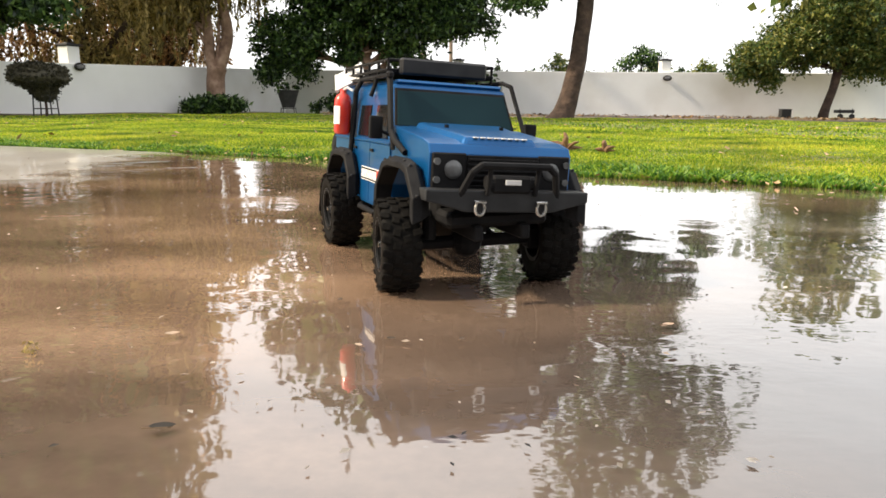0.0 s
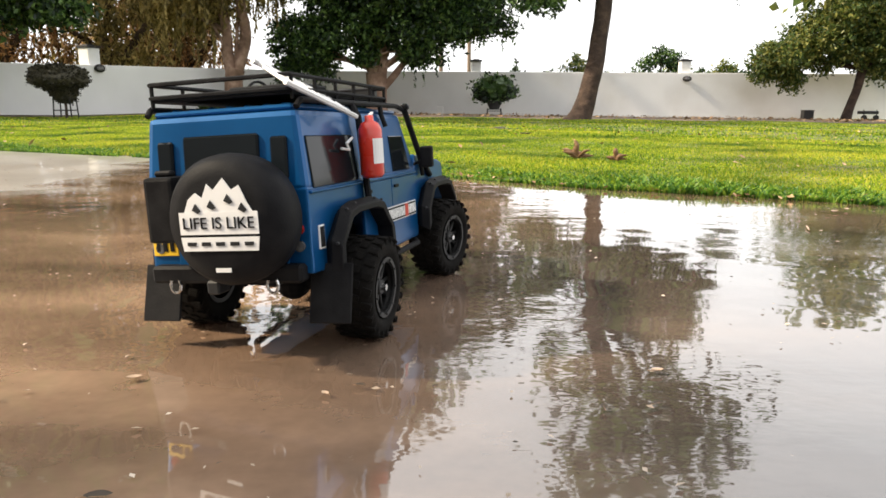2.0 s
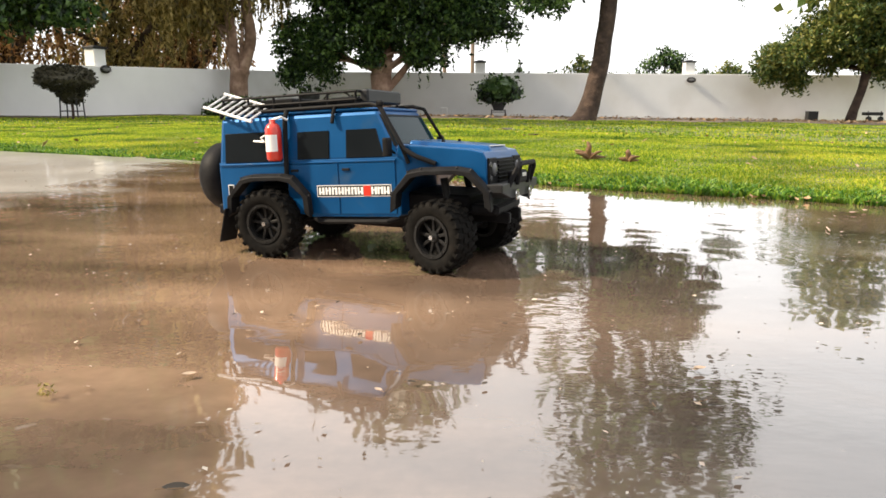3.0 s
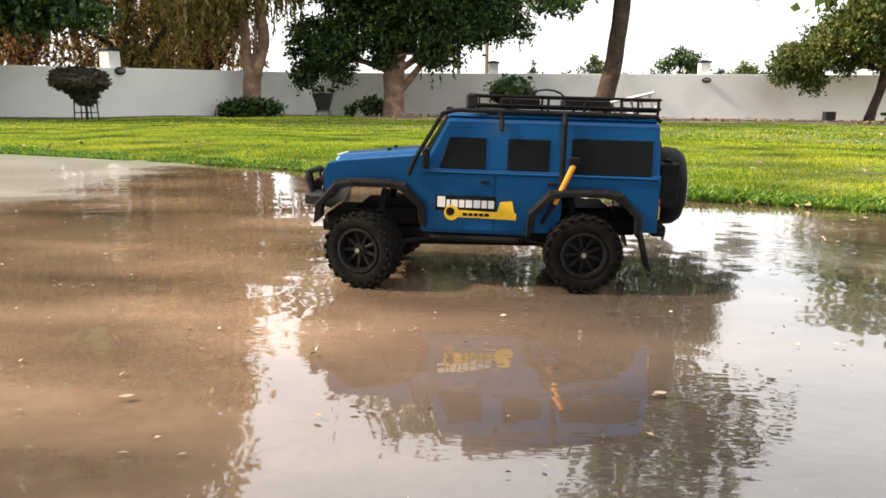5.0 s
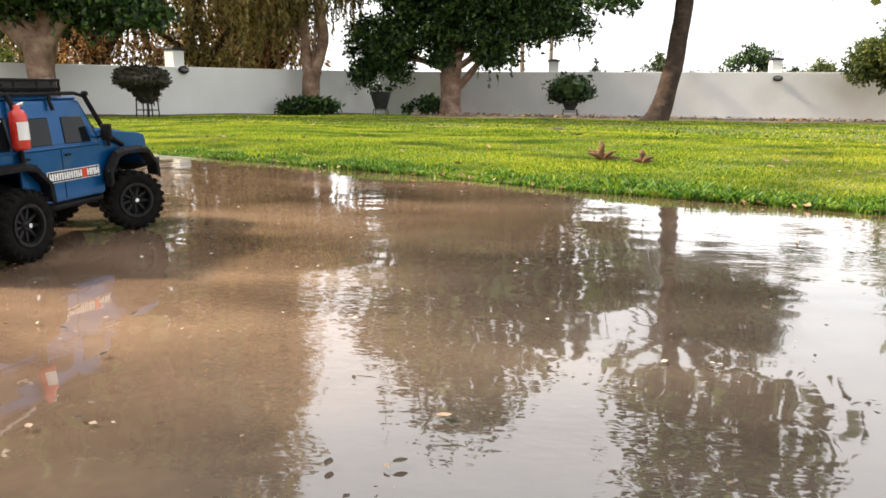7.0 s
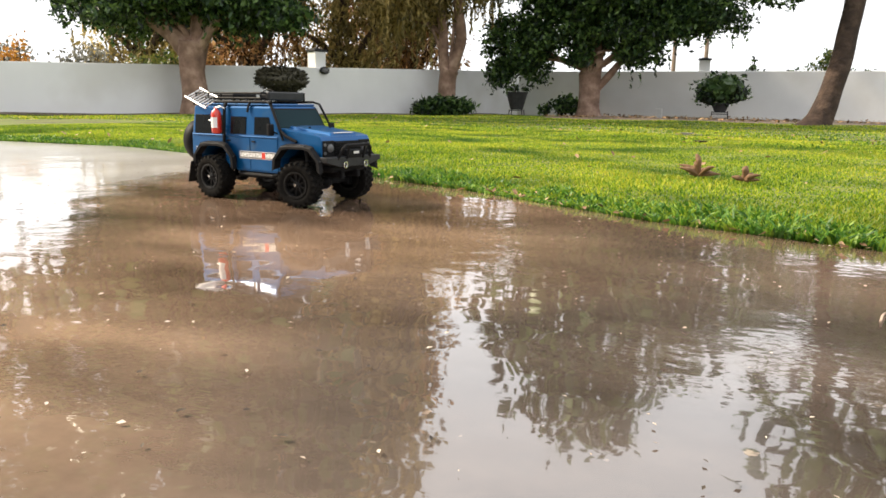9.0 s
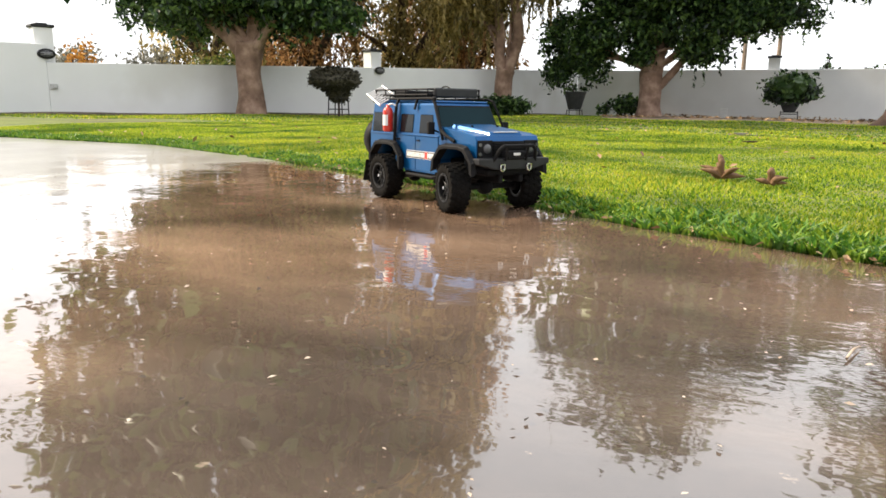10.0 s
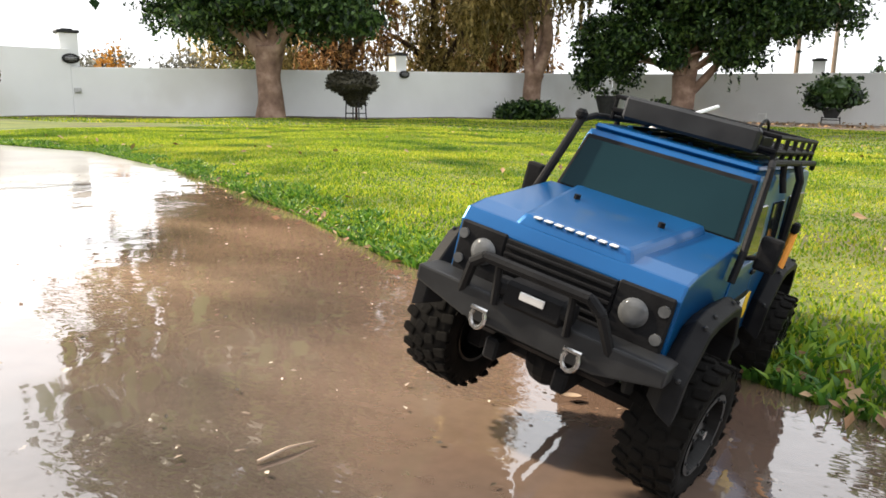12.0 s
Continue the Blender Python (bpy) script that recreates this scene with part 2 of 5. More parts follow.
def raw(name, verts, faces, mat, parent=None, label="", smooth=False):
    me = bpy.data.meshes.new(name)
    me.from_pydata([tuple(v) for v in verts], [], [tuple(f) for f in faces])
    me.materials.append(mat)
    if smooth:
        for p in me.polygons:
            p.use_smooth = True
    ob = new(name, me)
    if parent is not None:
        ob.parent = parent
    if label:
        ob["label"] = label
    return ob


def empty(name, m=None):
    ob = new(name)
    if m is not None:
        ob.matrix_basis = m
    return ob


def box(bm, c, s, bevel=0.0, rot=None, segs=1):
    """A box of centre c and size s, bevelled, into bm."""
    t = Matrix.Translation(c) @ (rot or Matrix()) @ Matrix.Diagonal((*s, 1))
    r = bmesh.ops.create_cube(bm, size=1, matrix=t)
    if bevel:
        es = list({e for v in r["verts"] for e in v.link_edges})
        bmesh.ops.bevel(bm, geom=es, offset=bevel, segments=segs, affect="EDGES", profile=0.6)
    return bm


def rod(bm, a, b, r, n=8, r2=None):
    """A round bar from a to b into bm."""
    a, b = Vector(a), Vector(b)
    d = b - a
    q = Vector((0, 0, 1)).rotation_difference(d).to_matrix().to_4x4()
    bmesh.ops.create_cone(bm, cap_ends=True, segments=n, radius1=r, radius2=r if r2 is None else r2, depth=d.length,
                          matrix=Matrix.Translation((a + b) / 2) @ q)
    return bm


def tube(bm, pts, r, n=8):
    """A bent bar along pts into bm, with a ball in each bend."""
    for a, b in zip(pts, pts[1:]):
        rod(bm, a, b, r, n)
    for p in pts[1:-1]:
        bmesh.ops.create_icosphere(bm, subdivisions=1, radius=r * 1.02, matrix=Matrix.Translation(p))
    return bm


def prism(bm, prof, y0, y1, bevel=0.0, axis="y"):
    """A profile of (x, z) drawn out from y0 to y1 into bm."""
    def at(p, k):
        return (p[0], k, p[1]) if axis == "y" else (k, p[0], p[1])
    a = [bm.verts.new(at(p, y0)) for p in prof]
    b = [bm.verts.new(at(p, y1)) for p in prof]
    fs = [bm.faces.new(a), bm.faces.new(b[::-1])]
    for i in range(len(prof)):
        j = (i + 1) % len(prof)
        fs.append(bm.faces.new((a[j], a[i], b[i], b[j])))
    bmesh.ops.recalc_face_normals(bm, faces=fs)
    if bevel:
        bmesh.ops.bevel(bm, geom=list({e for f in fs for e in f.edges}), offset=bevel, segments=2, affect="EDGES", profile=0.6)
    return bm


def slab8(bm, lo, hi, bevel=0.0, segs=2):
    """A body with four corners below (lo) and four above (hi), each going round."""
    a = [bm.verts.new(p) for p in lo]
    b = [bm.verts.new(p) for p in hi]
    fs = [bm.faces.new(a[::-1]), bm.faces.new(b)]
    for i in range(4):
        j = (i + 1) % 4
        fs.append(bm.faces.new((a[i], a[j], b[j], b[i])))
    bmesh.ops.recalc_face_normals(bm, faces=fs)
    if bevel:
        bmesh.ops.bevel(bm, geom=list({e for f in fs for e in f.edges}), offset=bevel, segments=segs, affect="EDGES", profile=0.6)
    return bm


# ---- ground ----
def edge_y(x):
    """Where the slab ends and the lawn begins."""
    xs = [-60, -9, -6.0, -3.8, -2.4, -1.3, -0.6, -0.1, 0.45, 0.9, 1.25, 1.7, 2.4, 4.0, 8.0, 60]
    ys = [2.0, 3.2, 3.6, 3.76, 3.70, 3.27, 2.92, 2.64, 2.29, 2.10, 1.93, 1.70, 1.3, 0.2, -3.0, -45]
    return np.interp(x, xs, ys)


def lawn_z(x, y):
    """Height of the lawn: a low bank at the slab's edge, then gently down to the walls."""
    d = np.maximum(0.0, y - edge_y(x))
    return 0.012 * np.minimum(1, d / 0.08) + 0.012 * np.minimum(1, d / 0.8) - 0.0105 * np.maximum(0, d - 1.2) + 0.01 * np.sin(x * 2.1 + y) * np.minimum(1, d)


def build_ground():
    xs = np.concatenate([[-1500, -300, -60], np.linspace(-20, -4.2, 40), np.linspace(-4, 3, 120), np.linspace(3.2, 20, 40), [60, 300, 1500]])
    v, f = [], []
    ds = np.concatenate([[0, 0.02, 0.05, 0.1, 0.2, 0.35, 0.6, 1.0], np.linspace(1.5, 22, 42)])
    for d in ds:
        for x in xs:
            y = float(edge_y(np.clip(x, -20, 20))) + d
            wob = 0.018 * noise.noise((x * 5, 0, 0)) + 0.008 * noise.noise((x * 21, 3, 0)) if d < 0.06 else 0
            v.append((x, y + wob, float(lawn_z(np.clip(x, -20, 20), y)) if d > 0 else -0.03))
    for x in xs:
        v.append((x, 1500, -0.4))
    n = len(xs)
    for i in range(len(ds)):
        for j in range(n - 1):
            f.append((i * n + j, i * n + j + 1, (i + 1) * n + j + 1, (i + 1) * n + j))
    tagged(raw("ground", v, f, M_SOIL, smooth=True), "garden soil under a mown green lawn", "ground", kind="structure")
    px = np.concatenate([[-1500, -60], np.linspace(-20, 20, 160), [60, 1500]])
    pv = [(x, -1500, 0) for x in px] + [(x, float(edge_y(np.clip(x, -20, 20))) + 0.06, 0) for x in px]
    k = len(px)
    tagged(raw("pavement", pv, [(i, i + 1, k + i + 1, k + i) for i in range(k - 1)], M_SLAB), "flooded brown concrete slab under a thin sheet of muddy water", "pavement", kind="structure")


def blades(name, count, area, h, w, mat, label, seed, clump=0.0, lean=0.6):
    """Blades of grass over an area, as one sheet of small bent leaves."""
    rng = np.random.default_rng(seed)
    x, y = area(rng, count)
    z = lawn_z(x, y)
    k = len(x)
    wave = np.sin(5.1 * x + 1.3 * np.sin(3.3 * y)) * np.sin(4.3 * y + 1.7 * np.sin(2.7 * x)) + 0.6 * np.sin(17 * x + 2 * np.sin(9 * y)) * np.sin(15 * y)
    hh = h * rng.uniform(0.4, 1.25, k) * (0.8 + 0.4 * wave)
    a = rng.uniform(0, 2 * np.pi, k)
    ln = rng.uniform(0.1, lean, k) * hh
    b = rng.uniform(0, 2 * np.pi, k)
    dx, dy = np.cos(a) * w * 0.5, np.sin(a) * w * 0.5
    lx, ly = np.cos(b) * ln, np.sin(b) * ln
    p = np.empty((k, 5, 3))
    p[:, 0] = np.stack([x - dx, y - dy, z - 0.004], 1)
    p[:, 1] = np.stack([x + dx, y + dy, z - 0.004], 1)
    p[:, 2] = np.stack([x + dx * 0.8 + lx * 0.4, y + dy * 0.8 + ly * 0.4, z + hh * 0.6], 1)
    p[:, 3] = np.stack([x - dx * 0.8 + lx * 0.4, y - dy * 0.8 + ly * 0.4, z + hh * 0.6], 1)
    p[:, 4] = np.stack([x + lx, y + ly, z + hh], 1)
    me = bpy.data.meshes.new(name)
    me.vertices.add(k * 5)
    me.vertices.foreach_set("co", p.ravel())
    base = np.arange(k)[:, None] * 5
    loops = np.concatenate([base + [0, 1, 2, 3], base + [3, 2, 4]], 1).ravel()
    me.loops.add(k * 7)
    me.loops.foreach_set("vertex_index", loops.astype(np.int32))
    me.polygons.add(k * 2)
    st = (np.arange(k)[:, None] * 7 + [0, 4]).ravel()
    me.polygons.foreach_set("loop_start", st.astype(np.int32))
    me.update(calc_edges=True)
    me.materials.append(mat)
    return tagged(new(name, me), label, "grass", kind="stuff")


def near_lawn(rng, n):
    x = rng.uniform(-4.5, 3.2, n)
    d = rng.uniform(0, 1, n) ** 1.4 * 4.5
    return x, edge_y(x) + 0.015 + d


def far_lawn(rng, n):
    x = rng.uniform(-9.5, 13, n)
    y = edge_y(x) + rng.uniform(3.0, 17, n)
    ok = (y < np.where(x > -2.5, 14.6, 17.5) + 0.4 * np.sin(x * 1.3) + 0.3 * np.sin(x * 4.1)) & (y < 8.09 + (x + 9.05) * 2.374 - 1.7)
    return x[ok], y[ok]


def fringe(rng, n):
    x = rng.uniform(-4.5, 3.0, n)
    keep = np.array([noise.noise((a * 3.0, 7, 0)) + noise.noise((a * 11.0, 2, 0)) * 0.6 for a in x]) > rng.uniform(-0.7, 0.6, n)
    x = x[keep]
    wide = np.array([0.16 + 0.22 * noise.noise((a * 2.3, 1, 5)) + 0.08 * noise.noise((a * 9, 4, 1)) for a in x])
    return x, edge_y(x) - 0.02 + rng.uniform(0, 1, len(x)) ** 2.2 * np.maximum(0.04, wide)


# ---- walls ----
def wall_run(name, p0, p1, top0, top1, label, thick=0.16):
    """A rendered garden wall with a rounded coping along p0 to p1."""
    p0, p1 = Vector(p0), Vector(p1)
    n = Vector((-(p1 - p0).y, (p1 - p0).x)).normalized() * thick
    bm = bmesh.new()
    lo = [(p0.x, p0.y, -0.6), (p1.x, p1.y, -0.6), (p1.x + n.x, p1.y + n.y, -0.6), (p0.x + n.x, p0.y + n.y, -0.6)]
    hi = [(p0.x, p0.y, top0), (p1.x, p1.y, top1), (p1.x + n.x, p1.y + n.y, top1), (p0.x + n.x, p0.y + n.y, top0)]
    slab8(bm, lo, hi, 0.012)
    return tagged(link(name, bm, M_WALL), label, "wall", kind="structure")


def wall_pier(at, top, turn, w=0.26):
    """A white pier behind the wall with a black cap."""
    e = empty("wall_pier", pose(at[0], at[1], 0, 0, 0, turn))
    bm = bmesh.new()
    box(bm, (0, 0.24, top / 2 - 0.3), (w, w, top + 0.6), 0.008)
    part("shaft", bm, M_WALL, e)
    bm = bmesh.new()
    box(bm, (0, 0.24, top + 0.02), (w + 0.05, w + 0.05, 0.045), 0.01)
    box(bm, (0, 0.24, top + 0.05), (w * 0.6, w * 0.6, 0.03), 0.008)
    part("cap", bm, M_BLACK_METAL, e, "black pier cap")
    return tagged(e, "white rendered pier with a black cap rising over the wall", "pier", "piers along the wall")


def wall_light(at, turn):
    """An oval bulkhead lamp on the wall's face."""
    e = empty("wall_light", pose(*at, 0, 0, turn))
    bm = bmesh.new()
    bmesh.ops.create_uvsphere(bm, u_segments=16, v_segments=8, radius=1, matrix=Matrix.Translation((0, -0.02, 0)) @ Matrix.Diagonal((0.125, 0.03, 0.075, 1)))
    part("housing", bm, M_BLACK_METAL, e, smooth=True)
    bm = bmesh.new()
    bmesh.ops.create_uvsphere(bm, u_segments=16, v_segments=8, radius=1, matrix=Matrix.Translation((0, -0.035, 0)) @ Matrix.Diagonal((0.09, 0.035, 0.045, 1)))
    part("lens", bm, M_LAMP_GLASS, e, "grey ribbed lens", smooth=True)
    bm = bmesh.new()
    for k in (-0.03, 0, 0.03):
        rod(bm, (-0.1, -0.062, k), (0.1, -0.062, k), 0.005, 6)
    part("guard", bm, M_BLACK_METAL, e)
    return tagged(e, "black oval bulkhead lamp fixed to the white wall", "wall lamp", "lamps along the wall")


# ---- plants ----
def leaf_mesh(name, pts, dirs, size, mat, parent, rng, label="", long=2.0, droop=0.0):
    """Leaves of two facets at pts, each turned at random."""
    k = len(pts)
    s = size * rng.uniform(0.6, 1.3, k)
    u = rng.normal(size=(k, 3)) + dirs
    u[:, 2] -= droop
    u /= np.linalg.norm(u, axis=1)[:, None]
    w = np.cross(u, rng.normal(size=(k, 3)))
    w /= np.linalg.norm(w, axis=1)[:, None] + 1e-9
    nrm = np.cross(u, w)
    L, Wd = (s * long * 0.5)[:, None], (s * 0.5)[:, None]
    p = np.empty((k, 4, 3))
    p[:, 0] = pts - u * L
    p[:, 1] = pts + w * Wd + nrm * Wd * 0.3
    p[:, 2] = pts + u * L
    p[:, 3] = pts - w * Wd + nrm * Wd * 0.3
    me = bpy.data.meshes.new(name)
    me.vertices.add(k * 4)
    me.vertices.foreach_set("co", p.ravel())
    base = np.arange(k)[:, None] * 4
    loops = np.concatenate([base + [0, 1, 2], base + [0, 2, 3]], 1).ravel()
    me.loops.add(k * 6)
    me.loops.foreach_set("vertex_index", loops.astype(np.int32))
    me.polygons.add(k * 2)
    me.polygons.foreach_set("loop_start", (np.arange(k * 2) * 3).astype(np.int32))
    me.update(calc_edges=True)
    me.materials.append(mat)
    ob = new(name, me)
    ob.parent = parent
    if label:
        ob["label"] = label
    return ob


def limb(bm, pts, radii, n=9, rough=0.12, seed=0):
    """A tapering, uneven trunk or branch along pts into bm."""
    pts = [Vector(p) for p in pts]
    fine, rad = [], []
    steps = 5
    for i in range(len(pts) - 1):
        a = pts[max(0, i - 1)], pts[i], pts[i + 1], pts[min(len(pts) - 1, i + 2)]
        for k in range(steps):
            t = k / steps
            fine.append(0.5 * ((2 * a[1]) + (a[2] - a[0]) * t + (2 * a[0] - 5 * a[1] + 4 * a[2] - a[3]) * t * t + (3 * a[1] - a[0] - 3 * a[2] + a[3]) * t ** 3))
            rad.append(radii[i] * (1 - t) + radii[i + 1] * t)
    fine.append(pts[-1])
    rad.append(radii[-1])
    rings = []
    for i, (p, r) in enumerate(zip(fine, rad)):
        d = (fine[min(i + 1, len(fine) - 1)] - fine[max(i - 1, 0)]).normalized()
        u = d.cross(Vector((0.3, 1, 0.1))).normalized()
        w = d.cross(u)
        ring = []
        for k in range(n):
            an = 2 * math.pi * k / n
            rr = r * (1 + rough * 2 * noise.noise((math.cos(an) * 1.5 + seed, math.sin(an) * 1.5, p.z * 1.6 + seed)))
            ring.append(bm.verts.new(p + (u * math.cos(an) + w * math.sin(an)) * rr))
        rings.append(ring)
    for a, b in zip(rings, rings[1:]):
        for k in range(n):
            bm.faces.new((a[k], a[(k + 1) % n], b[(k + 1) % n], b[k]))
    bm.faces.new(rings[-1])
    return fine


def puffs(rng, blobs, per_m3, hollow=0.35):
    """Points over the skins of uneven ellipsoids: (x, y, z, rx, ry, rz)."""
    out, dr = [], []
    for (x, y, z, rx, ry, rz) in blobs:
        k = int(per_m3 * rx * ry * rz * 4.2)
        d = rng.normal(size=(k, 3))
        d /= np.linalg.norm(d, axis=1)[:, None]
        ns = np.array([noise.noise((q[0] * 2.2 + x, q[1] * 2.2 + y, q[2] * 2.2 + z)) for q in d])
        n2 = np.array([noise.noise((q[0] * 6 + y, q[1] * 6 + z, q[2] * 6 + x)) for q in d])
        rad = (1 + 0.45 * ns + 0.4 * n2) * rng.uniform(hollow, 1.0, k) ** 0.6 * (1 + 0.07 * rng.normal(size=k))
        keep = np.array([noise.noise((q[0] * 5 + z, q[1] * 5 + x, q[2] * 5)) for q in d]) > -0.28
        q = np.array([x, y, z]) + d * rad[:, None] * [rx, ry, rz]
        out.append(q[keep])
        dr.append(d[keep])
    return np.concatenate(out), np.concatenate(dr)


def tree(at, trunks, blobs, leaf, size, density, label, bark, seed, droop=0.3, long=2.2, name="tree", group="garden trees", strands=0, strand=(0.3, 0.9)):
    """A tree at (x, y): trunks are ((points), (radii)); blobs are the masses of its crown; strands: hanging twigs."""
    z0 = float(lawn_z(np.array(at[0]), np.array(at[1])))
    e = empty(name, pose(at[0], at[1], z0))
    rng = np.random.default_rng(seed)
    bm = bmesh.new()
    for i, (p, r) in enumerate(trunks):
        limb(bm, p, r, 12 if i == 0 else 9, seed=seed + i)
    # ragged tufts along the lower rim of each mass
    tufts = []
    for b in blobs:
        for k in range(5):
            a, q = rng.uniform(0, 6.283), rng.uniform(0.16, 0.34)
            tufts.append((b[0] + math.cos(a) * b[3] * 0.85, b[1] + math.sin(a) * b[4] * 0.85, b[2] - b[5] * rng.uniform(0.1, 0.85), q * 1.1, q, q * rng.uniform(0.7, 1.3)))
    # twigs from the fork out into the crown
    fork = Vector(trunks[0][0][-1])
    for b in blobs:
        tip = Vector(b[:3])
        mid = fork.lerp(tip, 0.5) + Vector((rng.normal() * 0.15, rng.normal() * 0.15, 0.15))
        limb(bm, [fork, mid, tip], [min(0.06, trunks[0][1][-1] * 0.4), 0.03, 0.012], 6, seed=seed)
    part("trunk", bm, bark, e, "grooved grey-brown bark", smooth=True)
    pts, dr = puffs(rng, list(blobs) + tufts, density)
    if strands:
        ex, ed = [], []
        for i in rng.integers(0, len(pts), strands):
            ln = rng.uniform(*strand)
            k = int(ln * 26)
            t = np.linspace(0, 1, k)
            sway = rng.normal(size=2) * 0.06
            ex.append(pts[i] + np.stack([sway[0] * t + rng.normal(size=k) * 0.012, sway[1] * t + rng.normal(size=k) * 0.012, -ln * t], 1))
            ed.append(np.tile([0, 0, -1.5], (k, 1)))
        pts, dr = np.concatenate([pts] + ex), np.concatenate([dr] + ed)
    leaf_mesh("crown", pts, dr * 0.4, size, leaf, e, rng, long=long, droop=droop)
    return tagged(e, label, "tree", group)


def upper_crown(e, blobs, leaf, seed, size=0.20, density=60, droop=0.3, start=(0, 0, 2.2)):
    """The high masses of a tree's crown, of larger leaf clusters."""
    rng = np.random.default_rng(seed)
    pts, dr = puffs(rng, blobs, density, 0.15)
    leaf_mesh("upper_crown", pts, dr * 0.3, size, leaf, e, rng, long=1.7, droop=droop)
    bm = bmesh.new()
    for b in blobs:
        limb(bm, [start, (b[0] * 0.5 + start[0] * 0.5, b[1] * 0.5, (b[2] + start[2]) * 0.55), (b[0], b[1], b[2])], [0.1, 0.07, 0.03], 7, seed=seed)
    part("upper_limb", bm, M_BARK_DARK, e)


def shrub(at, blobs, leaf, size, density, label, seed, name="shrub", long=1.8, z0=None, group="shrubs"):
    z0 = float(lawn_z(np.array(at[0]), np.array(at[1]))) if z0 is None else z0
    e = empty(name, pose(at[0], at[1], z0))
    rng = np.random.default_rng(seed)
    bm = bmesh.new()
    for b in blobs:
        for k in range(3):
            limb(bm, [(b[0] * 0.4, b[1] * 0.4, -0.02), (b[0] * 0.8 + rng.normal() * 0.05, b[1], b[2] * 0.6), (b[0] + rng.normal() * b[3] * 0.3, b[1], b[2] + b[5] * 0.4)], [0.02, 0.012, 0.005], 5, seed=seed)
    part("stem", bm, M_BARK_DARK, e)
    pts, dr = puffs(rng, blobs, density, 0.2)
    leaf_mesh("foliage", pts, dr * 0.6, size, leaf, e, rng, long=long)
    return tagged(e, label, "shrub", group)


# ---- the garden ----
build_ground()
LW0, LW1 = (-9.05, 8.09), (-4.2, 19.6)
wall_run("wall_west", LW0, LW1, 0.72, 0.985, "white rendered garden wall behind the lawn")
wall_run("wall_west_high", (-12.2, 0.6), (-9.05, 8.09), 0.99, 0.98, "taller white rendered stretch of garden wall")
wall_run("wall_north", LW1, (30, 20.6), 0.985, 1.02, "long white rendered garden wall behind the lawn")
LT = math.degrees(math.atan2(11.51, 4.85))   # turn of the west wall's face
for at, top, turn, lz in (((-9.05, 8.12), 1.22, LT, 0.84), ((-6.7, 13.67), 1.16, LT, 0.79),
                          ((0.42, 19.74), 1.26, 1.7, None), ((6.02, 19.9), 1.30, 1.7, 0.84), ((14.6, 20.15), 1.3, 1.7, 0.85)):
    wall_pier(at, top, turn)
    if lz:
        wall_light((at[0], at[1] - 0.02, lz), turn)

tree_0 = tree((-7.3, 10.45), [([(0, 0, -0.1), (0.02, 0, 0.25), (-0.02, 0, 0.7), (0.0, 0.02, 1.15)], [0.27, 0.21, 0.20, 0.22]),
                     ([(0, 0, 0.8), (-0.35, 0.0, 1.25), (-0.85, -0.1, 1.6), (-1.4, -0.1, 1.95)], [0.13, 0.15, 0.12, 0.09]),
                     ([(0.02, 0, 0.9), (0.12, 0.1, 1.4), (0.3, 0.2, 2.2)], [0.15, 0.14, 0.09]),
                     ([(0.02, 0, 0.9), (0.4, 0.0, 1.35), (0.9, 0.1, 1.9)], [0.09, 0.08, 0.06])],
     [(-1.5, 0, 2.0, 0.9, 0.9, 0.55), (-0.6, -0.3, 2.1, 0.9, 0.9, 0.75), (0.5, 0.2, 2.0, 1.0, 0.9, 0.7), (1.1, 0.3, 1.7, 0.7, 0.7, 0.45), (-0.2, 0.3, 2.9, 1.7, 1.5, 0.9), (-1.9, 0.3, 1.75, 0.5, 0.5, 0.35)],
     M_LEAF, 0.05, 3600, "spreading dark green tree with a thick forked trunk", M_BARK, 11, strands=300, strand=(0.12, 0.38))
tree_1 = tree((-5.0, 16.1), [([(0, 0, -0.1), (0.02, 0, 0.3), (0.05, 0, 0.8), (0.1, 0, 1.0)], [0.24, 0.19, 0.18, 0.19]),
                    ([(0.03, 0, 0.8), (-0.05, 0, 1.3), (-0.07, 0, 1.9), (-0.3, 0, 3.0)], [0.13, 0.11, 0.105, 0.08]),
                    ([(0.12, 0, 0.85), (0.28, 0, 1.3), (0.36, 0, 1.75), (0.2, 0, 2.8)], [0.12, 0.12, 0.125, 0.09]),
                    ([(0.0, 0, 1.7), (-0.5, 0.1, 2.0), (-1.0, 0.1, 2.1)], [0.06, 0.05, 0.03])],
     [(-0.9, 0.1, 2.5, 1.0, 0.9, 0.7), (0.0, 0.1, 3.3, 1.3, 1.2, 0.8)],
     M_LEAF_OLIVE, 0.05, 900, "tall twin-stemmed tree with drooping olive foliage", M_BARK, 12, droop=1.2, long=3.2, strands=420)
